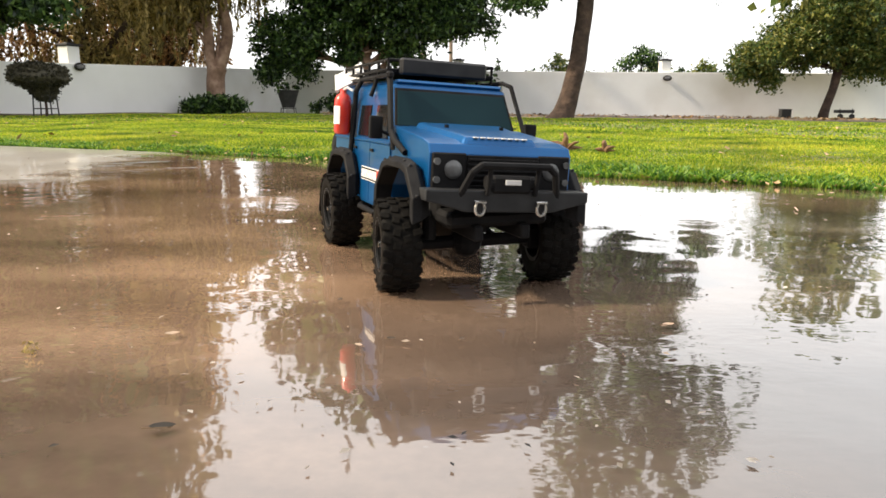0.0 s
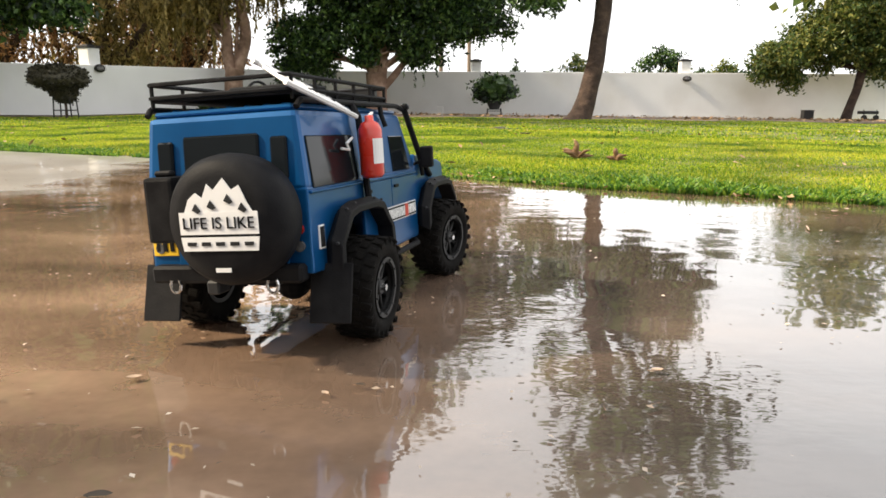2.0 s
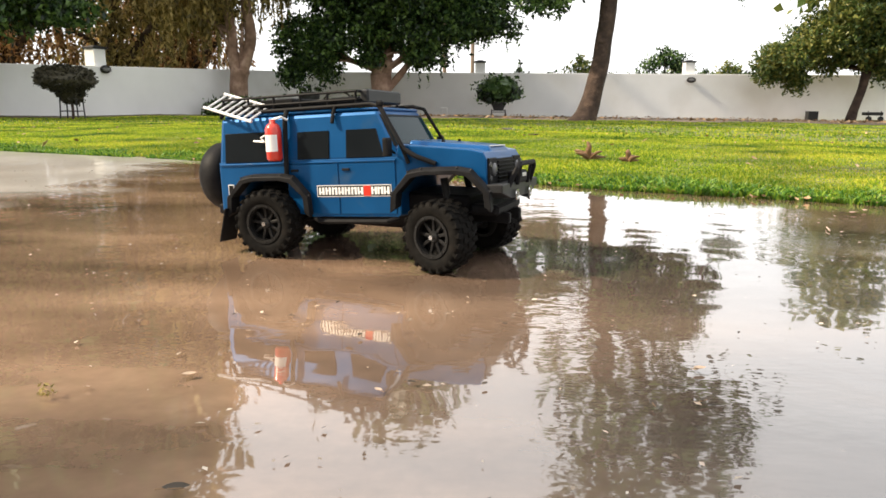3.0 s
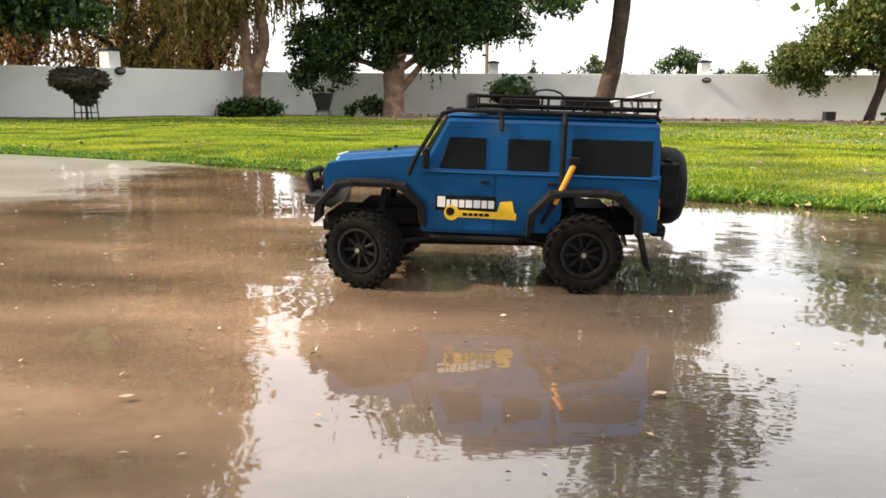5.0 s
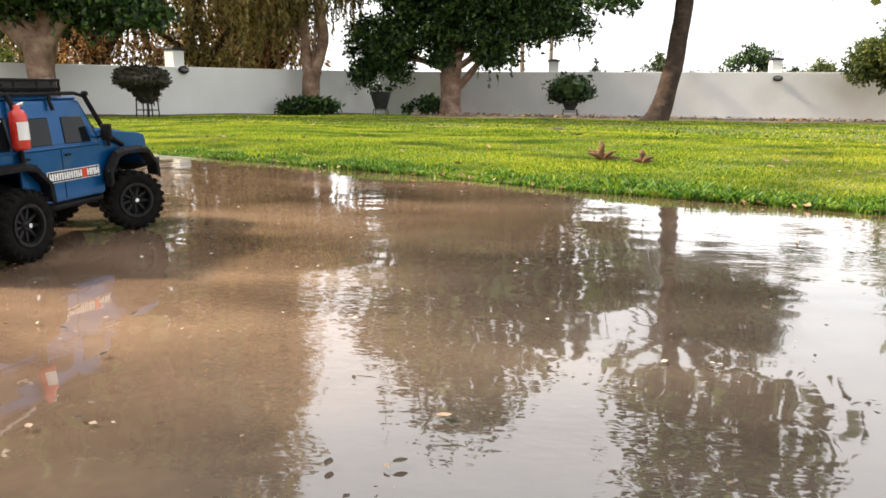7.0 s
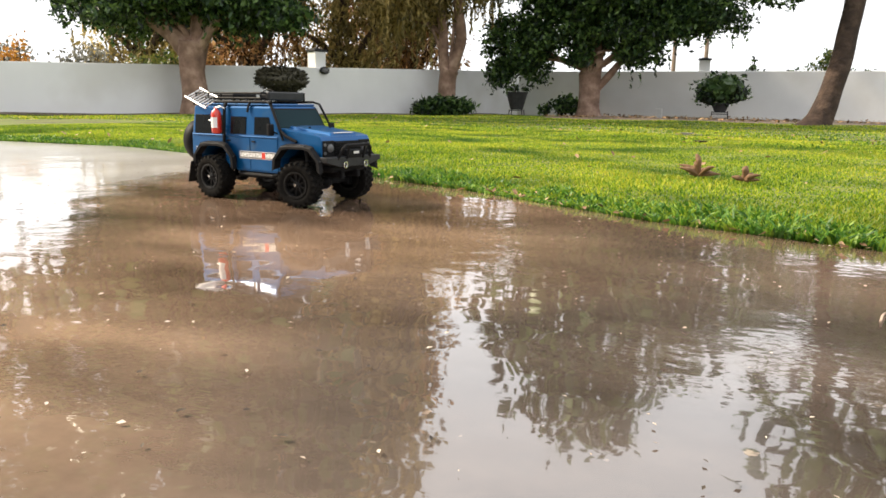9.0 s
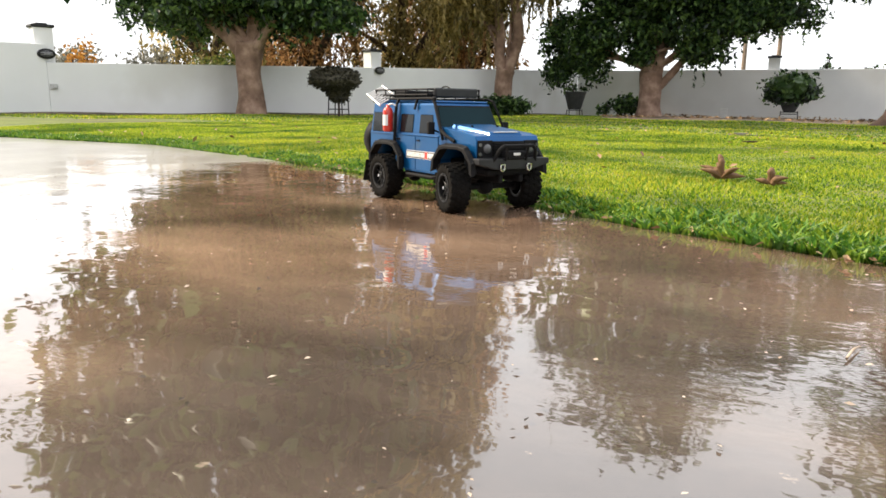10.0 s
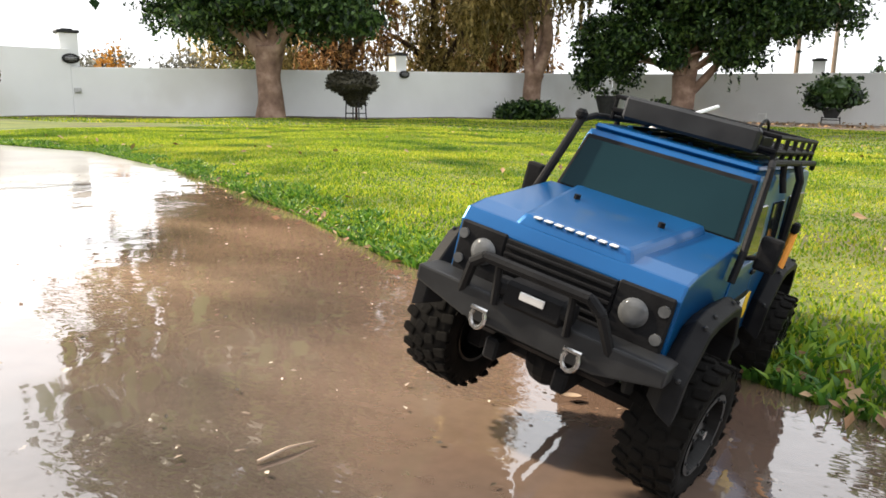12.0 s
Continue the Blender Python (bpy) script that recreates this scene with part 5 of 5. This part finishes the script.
        bm = bmesh.new()
        rod(bm, (0.232, s * 0.063, 0.150), (0.2385, s * 0.063, 0.150), 0.0108, 20)
        bmesh.ops.create_uvsphere(bm, u_segments=20, v_segments=8, radius=0.0098, matrix=Matrix.Translation((0.2375, s * 0.063, 0.150)) @ Matrix.Diagonal((0.35, 1, 1, 1)))
        part("headlamp", bm, M_LENS, body, "round clear headlamp", smooth=True)
        for dz in (0.011, -0.010):
            bm = bmesh.new()
            rod(bm, (0.2365, s * 0.0832, 0.148 + dz), (0.2392, s * 0.0832, 0.148 + dz), 0.0042, 12)
            part("side_lamp", bm, M_LENS, body)
    # grille
    plate("grille", (0.2345, 0, 0.147), (0.004, 0.092, 0.040), M_TRIM, body)
    for k in range(6):
        plate("grille_slat", (0.2375, 0, 0.131 + k * 0.0062), (0.003, 0.090, 0.0028), M_TRIM, body, bevel=0.0005)
    # front bumper, bull bar, winch, shackles
    bm = bmesh.new()
    prism(bm, [(-0.103, 0.116), (-0.055, 0.104), (0.055, 0.104), (0.103, 0.116), (0.103, 0.129), (0.06, 0.129), (-0.06, 0.129), (-0.103, 0.129)], 0.232, 0.262, 0.002, axis="x")
    part("front_bumper", bm, M_GREY_TRIM, body, "black steel-look winch bumper")
    bm = bmesh.new()
    tube(bm, [(0.258, -0.062, 0.122), (0.270, -0.052, 0.150), (0.272, -0.042, 0.158), (0.272, 0.042, 0.158), (0.270, 0.052, 0.150), (0.258, 0.062, 0.122)], 0.0042)
    tube(bm, [(0.264, -0.030, 0.124), (0.271, -0.030, 0.157)], 0.003)
    tube(bm, [(0.264, 0.030, 0.124), (0.271, 0.030, 0.157)], 0.003)
    part("bull_bar", bm, M_TRIM, body)
    bm = bmesh.new()
    box(bm, (0.256, 0, 0.136), (0.02, 0.05, 0.020), 0.003)
    rod(bm, (0.258, -0.03, 0.138), (0.258, 0.03, 0.138), 0.008, 12)
    part("winch", bm, M_TRIM, body)
    plate("winch_plate", (0.2675, 0, 0.139), (0.002, 0.020, 0.006), M_ALU, body)
    for s in (-1, 1):
        bm = bmesh.new()
        pts = [(0.266, s * 0.039 + 0.006 * math.sin(a), 0.109 - 0.008 * math.cos(a)) for a in np.linspace(-2.3, 2.3, 9)]
        tube(bm, pts, 0.0018, 6)
        rod(bm, (0.266, s * 0.039 - 0.007, 0.116), (0.266, s * 0.039 + 0.007, 0.116), 0.0018, 6)
        part("shackle", bm, M_CHROME, body, "bright tow shackle")
    # snorkel on the right side
    bm = bmesh.new()
    tube(bm, [(0.150, -0.094, 0.163), (0.118, -0.098, 0.176), (0.097, -0.098, 0.188), (0.057, -0.091, 0.254), (0.054, -0.091, 0.258)], 0.0040, 10)
    box(bm, (0.056, -0.091, 0.262), (0.013, 0.010, 0.010), 0.003)
    part("snorkel", bm, M_TRIM, body, "black snorkel along the windscreen pillar")
    # roof rack
    bm = bmesh.new()
    box(bm, (-0.128, 0, 0.2685), (0.270, 0.156, 0.003), 0.001)
    part("rack_floor", bm, M_TRIM, body)
    for zz in (0.272, 0.2855):
        bm = bmesh.new()
        tube(bm, [(0.008, -0.079, zz), (0.008, 0.079, zz), (-0.264, 0.079, zz), (-0.264, -0.079, zz), (0.008, -0.079, zz)], 0.0024, 6)
        part("rack_rail", bm, M_TRIM, body)
    for k in range(6):
        for s in (-1, 1):
            bm = bmesh.new()
            rod(bm, (0.006 - k * 0.0535, s * 0.079, 0.262), (0.006 - k * 0.0535, s * 0.079, 0.2855), 0.0022, 6)
            part("rack_post", bm, M_TRIM, body)
    for k in range(5):
        plate("rack_slat", (-0.03 - k * 0.05, 0, 0.2715), (0.008, 0.15, 0.003), M_GREY_TRIM, body)
    bm = bmesh.new()
    box(bm, (0.014, 0, 0.2775), (0.016, 0.130, 0.023), 0.003)
    part("light_bar", bm, M_GREY_TRIM, body, "grey lamp box across the front of the rack")
    plate("cargo_box", (-0.06, 0.030, 0.277), (0.060, 0.060, 0.012), M_TRIM, body, bevel=0.002)
    plate("cargo_box", (-0.165, -0.015, 0.277), (0.070, 0.085, 0.012), M_TRIM, body, bevel=0.002)
    bm = bmesh.new()
    tube(bm, [(-0.10 + 0.03 * math.cos(a), 0.045, 0.279 + 0.018 * math.sin(a)) for a in np.linspace(0, math.pi, 9)], 0.0016, 6)
    part("cable_loop", bm, M_TRIM, body)
    # sand ladder on the rear of the rack
    a0, a1 = Vector((-0.172, -0.092, 0.256)), Vector((-0.288, -0.070, 0.287))
    side = Vector((0.008, 0.020, 0.012))
    for s in (-1, 1):
        part("ladder_rail", rod(bmesh.new(), a0 + side * s, a1 + side * s, 0.0026, 6), M_ALU, body, "pale metal rail of a ladder tilted over the rack")
    for k in range(8):
        p = a0.lerp(a1, (k + 0.5) / 8)
        part("ladder_rung", rod(bmesh.new(), p - side, p + side, 0.0022, 6), M_ALU, body, "pale metal ladder rung")
    # extinguisher
    bm = bmesh.new()
    r = [(0.0001, -0.036), (0.010, -0.036), (0.0135, -0.032), (0.0135, 0.018), (0.010, 0.025), (0.005, 0.028), (0.005, 0.034), (0.0001, 0.034)]
    lathe(bm, r, 20)
    bmesh.ops.transform(bm, matrix=Matrix.Translation((-0.139, -0.1105, 0.212)) @ Matrix.Rotation(radians(90), 4, "X"), verts=bm.verts[:])
    ext = part("extinguisher", bm, M_RED, body, "red fire extinguisher strapped to the side", smooth=True)
    bm = bmesh.new()
    lathe(bm, [(0.0138, -0.020), (0.0138, 0.008)], 24)
    bmesh.ops.delete(bm, geom=[f for f in bm.faces if f.calc_center_median().x < 0.006], context="FACES")
    bmesh.ops.transform(bm, matrix=Matrix.Translation((-0.139, -0.1105, 0.212)) @ Matrix.Rotation(radians(-90), 4, "Z") @ Matrix.Rotation(radians(90), 4, "X"), verts=bm.verts[:])
    part("extinguisher_label", bm, M_STICKER, body)
    bm = bmesh.new()
    tube(bm, [(-0.139, -0.1105, 0.245), (-0.122, -0.108, 0.249), (-0.116, -0.1, 0.244)], 0.002, 6)
    part("extinguisher_hose", bm, M_ALU, body)
    bm = bmesh.new()
    tube(bm, [(-0.16, -0.097, 0.222), (-0.175, -0.096, 0.216), (-0.168, -0.096, 0.209), (-0.19, -0.096, 0.211)], 0.0016, 6)
    part("extinguisher_strap", bm, M_ALU, body)
    # shovel on the left side
    bm = bmesh.new()
    rod(bm, (-0.1415, 0.1035, 0.188), (-0.117, 0.1035, 0.130), 0.0042, 10)
    part("axe_handle", bm, M_ORANGE, body, "orange axe handle strapped to the side")
    bm = bmesh.new()
    box(bm, (-0.142, 0.1035, 0.194), (0.017, 0.008, 0.012), 0.002)
    part("axe_head", bm, M_TRIM, body)
    bm = bmesh.new()
    rod(bm, (-0.117, 0.1035, 0.131), (-0.1, 0.1, 0.098), 0.0028, 6)
    part("axe_strap", bm, M_TRIM, body)
    # stickers: plain shapes in their colours
    side_panel("side_sticker", [(0.062, 0.1125), (-0.030, 0.1125), (-0.030, 0.136), (0.062, 0.136)], M_TRIM, body, 1, 0.0024, 0.001)
    for k, (x0, x1) in enumerate(((0.059, 0.047), (0.045, 0.040), (0.038, 0.028), (0.026, 0.018), (0.016, 0.006), (0.004, -0.006), (-0.008, -0.016), (-0.018, -0.027))):
        side_panel("lettering_bar", [(x0, 0.1180), (x1, 0.1180), (x1, 0.134 if k < 1 else 0.1295), (x0, 0.134 if k < 1 else 0.1295)], M_STICKER, body, 1, 0.0030, 0.001)
    side_panel("yellow_sticker", [(0.030, 0.1030), (-0.061, 0.1015), (-0.061, 0.1120), (0.030, 0.1140)], M_YELLOW, body, 1, 0.0027, 0.001)
    side_panel("yellow_sticker", [(-0.032, 0.1115), (-0.058, 0.1115), (-0.054, 0.130), (-0.036, 0.128)], M_YELLOW, body, 1, 0.0027, 0.001)
    bm = bmesh.new()
    rod(bm, (0.037, 0.0925, 0.1095), (0.037, 0.0955, 0.1095), 0.0115, 20)
    part("yellow_sticker", bm, M_YELLOW, body)
    bm = bmesh.new()
    rod(bm, (0.039, 0.0925, 0.1115), (0.039, 0.0962, 0.1115), 0.0065, 16)
    part("sticker_disc", bm, M_TRIM, body)
    bars(body, [(0.020, 0.013), (0.011, 0.005), (0.003, -0.003), (-0.005, -0.011), (-0.013, -0.020)], 0.0034, 0.1055, 0.1100, M_TRIM, 1)
    side_panel("side_sticker", [(-0.070, 0.1125), (0.070, 0.1125), (0.070, 0.1320), (-0.070, 0.1320)], M_STICKER, body, -1, 0.0024, 0.001)
    side_panel("sticker_field", [(-0.0688, 0.1137), (0.0688, 0.1137), (0.0688, 0.1308), (-0.0688, 0.1308)], M_TRIM, body, -1, 0.0027, 0.001)
    for k, x0 in enumerate((-0.0660, -0.0535, -0.0410, -0.0285, -0.0165, -0.0040, 0.0080, 0.0335, 0.0450, 0.0565)):
        bars(body, [(x0, x0 + 0.0036), (x0 + 0.0062, x0 + 0.0104)], 0.0031, 0.1160, 0.1285, M_STICKER, -1)
        bars(body, [(x0 + 0.0036, x0 + 0.0062)], 0.0031, 0.1190 + 0.003 * (k % 3), 0.1215 + 0.003 * (k % 3), M_STICKER, -1)
    side_panel("sticker_field", [(0.0195, 0.1137), (0.0325, 0.1137), (0.0325, 0.1308), (0.0195, 0.1308)], M_RED, body, -1, 0.0033, 0.001)
    side_panel("sticker_field", [(-0.255, 0.112), (-0.243, 0.112), (-0.243, 0.136), (-0.255, 0.136)], M_STICKER, body, -1, 0.0016, 0.001)
    side_panel("sticker_field", [(-0.2535, 0.1135), (-0.2445, 0.1135), (-0.2445, 0.1345), (-0.2535, 0.1345)], M_TRIM, body, -1, 0.0022, 0.001)
    # rear
    plate("rear_window", (-0.2705, 0, 0.208), (0.006, 0.085, 0.046), M_WINDOW, body, bevel=0.002, rot=Matrix.Rotation(radians(3.5), 4, "Y"))
    for s in (-1, 1):
        plate("rear_window", (-0.2705, s * 0.064, 0.206), (0.006, 0.018, 0.042), M_WINDOW, body, bevel=0.002, rot=Matrix.Rotation(radians(3.5), 4, "Y"))
    plate("tailgate", (-0.2725, -0.004, 0.140), (0.004, 0.125, 0.085), M_BLUE, body, bevel=0.001)
    plate("rear_bumper", (-0.276, 0, 0.092), (0.022, 0.170, 0.018), M_TRIM, body, bevel=0.003)
    plate("tow_hitch", (-0.292, 0.004, 0.082), (0.022, 0.014, 0.014), M_GREY_TRIM, body, bevel=0.002)
    for s in (-1, 1):
        bm = bmesh.new()
        tube(bm, [(-0.290, s * 0.055 + 0.006 * math.sin(a), 0.082 - 0.008 * math.cos(a)) for a in np.linspace(-2.3, 2.3, 8)], 0.0016, 6)
        part("shackle", bm, M_CHROME, body)
    bm = bmesh.new()
    box(bm, (-0.289, 0.054, 0.160), (0.030, 0.033, 0.066), 0.004, segs=2)
    box(bm, (-0.289, 0.054, 0.196), (0.010, 0.020, 0.006), 0.002)
    part("jerry_can", bm, M_TRIM, body, "black jerry can on the tailgate")
    plate("number_plate", (-0.2735, 0.0735, 0.120), (0.002, 0.030, 0.020), M_YELLOW, body)
    for k in range(3):
        plate("lettering_bar", (-0.2748, 0.0655 + k * 0.008, 0.120), (0.001, 0.0045, 0.010), M_TRIM, body, bevel=0)
    # spare wheel in its cover
    bm = bmesh.new()
    n = 40
    lathe(bm, [(0.0001, 0.028), (0.042, 0.028), (0.055, 0.025), (0.0620, 0.015), (0.0635, 0.0), (0.0620, -0.018), (0.052, -0.024), (0.0001, -0.024)], n)
    bmesh.ops.transform(bm, matrix=Matrix.Translation((-0.302, -0.028, 0.150)) @ Matrix.Rotation(radians(90), 4, "Z"), verts=bm.verts[:])
    bmesh.ops.recalc_face_normals(bm, faces=bm.faces[:])
    part("spare_wheel_cover", bm, M_TRIM, body, "black spare wheel cover with a white print", smooth=True)
    xb = -0.3302
    def flat(name, poly, mat, off):
        bm = bmesh.new()
        prism(bm, poly, xb - off, xb - off + 0.001, 0, axis="x")
        part(name, bm, mat, body)
    c = -0.028
    flat("white_print", [(c + y, z) for y, z in ((0.036, 0.158), (0.030, 0.172), (0.022, 0.178), (0.015, 0.173), (0.009, 0.186), (0.003, 0.180), (-0.008, 0.191), (-0.016, 0.180), (-0.024, 0.184), (-0.031, 0.168), (-0.037, 0.158))], M_STICKER, 0.0012)
    flat("white_print", [(c + y, z) for y, z in ((0.041, 0.139), (0.041, 0.160), (-0.041, 0.160), (-0.041, 0.139))], M_STICKER, 0.0016)
    flat("white_print", [(c + y, z) for y, z in ((0.039, 0.1235), (0.041, 0.1365), (-0.041, 0.1365), (-0.039, 0.1235))], M_STICKER, 0.0016)
    lettering("LIFE IS LIKE", 0.0155, Matrix.Translation((xb - 0.0024, c, 0.1492)) @ pose(0, 0, 0, 90, 0, -90), M_TRIM, body)
    flat("white_print", [(c + y, z) for y, z in ((0.008, 0.103), (0.008, 0.107), (-0.008, 0.107), (-0.008, 0.103))], M_STICKER, 0.0006)
    for k in range(5):
        flat("print_line", [(c + 0.034 - k * 0.015, 0.1285), (c + 0.034 - k * 0.015, 0.1320), (c + 0.025 - k * 0.015, 0.1320), (c + 0.025 - k * 0.015, 0.1285)], M_GREY_TRIM, 0.0026)
    for k, (y, z) in enumerate(((0.022, 0.168), (0.006, 0.171), (-0.012, 0.176), (-0.026, 0.168))):
        flat("print_line", [(c + y, z), (c + y - 0.005, z - 0.007), (c + y - 0.002, z - 0.009), (c + y + 0.004, z - 0.006)], M_GREY_TRIM, 0.0026)
    # chassis
    bm = bmesh.new()
    for s in (-1, 1):
        box(bm, (0, s * 0.030, 0.083), (0.50, 0.012, 0.018), 0.002)
    box(bm, (0.0, 0, 0.082), (0.14, 0.055, 0.03), 0.006)
    box(bm, (-0.01, 0, 0.105), (0.40, 0.12, 0.03), 0.004)
    part("chassis", bm, M_TRIM, car, "black chassis rails and gearbox")
    # low plate added to stop bright sky reflecting under the belly
    bm = bmesh.new()
    slab8(bm, [(0.11, -0.03, 0.052), (0.11, 0.03, 0.052), (-0.11, 0.03, 0.052), (-0.11, -0.03, 0.052)], [(0.15, -0.055, 0.085), (0.15, 0.055, 0.085), (-0.15, 0.055, 0.085), (-0.15, -0.055, 0.085)], 0.004)
    part("belly_blocker", bm, M_TRIM, car)
    # black slabs added where the underside is only a dark gap
    for x in (0.215, -0.225):
        bm = bmesh.new()
        box(bm, (x, 0, 0.098), (0.05, 0.13, 0.018), 0.005)
        part("under_blocker", bm, M_TRIM, car)
    for x in (0.162, -0.162):
        bm = bmesh.new()
        rod(bm, (x, -0.085, 0.058), (x, 0.085, 0.058), 0.0085, 10)
        bmesh.ops.create_uvsphere(bm, u_segments=14, v_segments=8, radius=0.021, matrix=Matrix.Translation((x, -0.012, 0.058)) @ Matrix.Diagonal((1.15, 1.0, 1.0, 1)))
        box(bm, (x, 0.083, 0.058), (0.022, 0.018, 0.03), 0.003)
        box(bm, (x, -0.083, 0.058), (0.022, 0.018, 0.03), 0.003)
        part("axle", bm, M_TRIM, car)
        for s in (-1, 1):
            bm = bmesh.new()
            rod(bm, (x, s * 0.062, 0.062), (x - math.copysign(0.02, x), s * 0.052, 0.145), 0.0065, 10)
            rod(bm, (x, s * 0.062, 0.062), (x - math.copysign(0.012, x), s * 0.056, 0.112), 0.0095, 10)
            part("shock_absorber", bm, M_GREY_TRIM, car)
            bm = bmesh.new()
            rod(bm, (x, s * 0.045, 0.052), (x * 0.3, s * 0.034, 0.07), 0.004, 6)
            part("link_rod", bm, M_GREY_TRIM, car)
    wheels = {}
    for key, x, s in (("FL", 0.162, 1), ("FR", 0.162, -1), ("RL", -0.162, 1), ("RR", -0.162, -1)):
        wheels[key] = build_wheel(car, (x, s * 0.104, TYRE_R), s)
    return car, body, wheels


car, car_body, car_wheels = build_car()

# seconds, x, y, z, heading, pitch and lean of the whole car, then pitch and lean of its body on the springs, steering, and how far the springs lift the body
CAR = [
    (0, -0.015, 1.068, 0.000, -69.8, 0.0, 0.0, -0.8, -3.2, -8, 0.001),
    (0.5, 0.026, 1.076, 0.000, -120.5, 0.0, 0.0, -0.5, -5.5, -25, 0.006),
    (1, 0.033, 1.016, 0.000, -181.4, 0.0, 0.0, -2.6, 1.5, -28, -0.007),
    (1.5, -0.049, 1.046, 0.000, -228.8, 0.0, 0.0, -2.7, -5.2, -28, 0.005),
    (2, -0.126, 1.020, 0.000, -283.5, 0.0, 0.0, 2.1, -4.2, -12, -0.009),
    (2.5, -0.168, 1.161, 0.000, -333.2, 0.0, 0.0, -3.4, 1.5, -12, 0.006),
    (3, -0.150, 1.303, 0.000, -380.1, 0.0, 0.0, -3.7, -1.9, -17, -0.004),
    (3.2, -0.122, 1.338, 0.000, -398.3, 0.0, 0.0, -2.0, -0.6, -12, -0.002),
    (4.8, 0.069, 1.281, 0.000, -526.0, 0.0, 0.0, -0.8, -0.8, -15, 0.002),
    (5, 0.059, 1.241, 0.000, -541.5, 0.0, 0.0, -1.3, 0.3, -18, 0.004),
    (5.5, -0.063, 1.162, 0.000, -560.4, 0.0, 0.0, -3.0, -4.0, 8, 0.010),
    (6, -0.250, 1.154, 0.000, -583.4, 0.0, 0.0, -2.0, -4.9, 2, 0.003),
    (6.5, -0.437, 1.232, 0.000, -611.7, 0.0, 0.0, 0.0, -5.3, -15, -0.004),
    (7, -0.609, 1.368, 0.000, -631.5, 0.0, 0.0, -1.0, -1.1, -30, 0.000),
    (7.2, -0.671, 1.463, 0.000, -641.1, 0.0, 0.0, -1.2, -1.6, -28, 0.000),
    (8.8, -0.614, 2.202, 0.000, -727.8, 0.0, 0.0, -0.5, -2.3, 8, 0.000),
    (9, -0.547, 2.277, 0.000, -734.7, 0.0, 0.0, -0.2, -0.4, 12, 0.000),
    (9.5, -0.352, 2.427, 0.000, -746.4, 0.0, 0.0, -0.4, -0.2, 18, 0.000),
    (10, -0.077, 2.454, 0.000, -751.6, 0.0, 0.0, -0.4, -0.8, -12, 0.000),
    (10.5, 0.242, 2.394, 0.000, -756.8, 0.0, 0.0, -1.4, -8.1, -24, 0.001),
    (11, 0.513, 2.259, 0.018, -773.7, -3.9, -19.0, 0.0, 0.0, -26, 0.000),
    (11.5, 0.771, 2.105, 0.020, -796.8, -4.5, -18.2, 0.0, 0.0, -20, 0.000),
    (12, 0.984, 1.875, 0.010, -814.4, -3.4, -12.8, 0.0, 0.0, -6, 0.000),
]


def motions():
    walk(car, [(t, pose(x, y, z, lean, pitch, yaw)) for t, x, y, z, yaw, pitch, lean, *_ in CAR])
    up, down = Matrix.Translation((0, 0, 0.06)), Matrix.Translation((0, 0, -0.06))
    walk(car_body, [(r[0], Matrix.Translation((0, 0, r[10])) @ up @ pose(0, 0, 0, r[8], r[7], 0) @ down) for r in CAR])
    # the wheels roll with the way the car makes, and spin up where it slides round
    ts = [r[0] for r in CAR]
    step = 1 / FPS
    count = int(12 * FPS)
    xs, ys, hs, st = (np.interp(np.arange(count + 1) * step, ts, [r[k] for r in CAR]) for k in (1, 2, 4, 9))
    for key, w in car_wheels.items():
        side = 1 if key[1] == "L" else -1
        base = Vector((0.162 if key[0] == "F" else -0.162, side * 0.080, TYRE_R))   # the kingpin
        out = Vector((0, side * 0.024, 0))
        spin, rows = 0.0, []
        for i in range(count + 1):
            if i:
                h = radians(hs[i])
                ahead = (xs[i] - xs[i - 1]) * math.cos(h) + (ys[i] - ys[i - 1]) * math.sin(h)
                slide = abs(radians(hs[i] - hs[i - 1])) * 0.45
                spin += math.degrees((ahead + slide) / TYRE_R)
            steer = st[i] if key[0] == "F" else 0.0
            rows.append((i * step, Matrix.Translation(base) @ pose(0, 0, 0, 0, 0, steer) @ Matrix.Translation(out) @ pose(0, 0, 0, 0, spin, 0)))
        walk(w, rows)

blades("lawn_grass", 430000, near_lawn, 0.0115, 0.0042, M_GRASS, "short bright green lawn grass", 5, lean=1.3)
blades("far_lawn_grass", 170000, far_lawn, 0.018, 0.014, M_GRASS, "short sunlit green lawn grass", 6, lean=1.2)
blades("lawn_edge_weeds", 42000, fringe, 0.021, 0.0085, M_WEED, "low leafy weeds along the slab's edge", 7, lean=1.7)

motions()
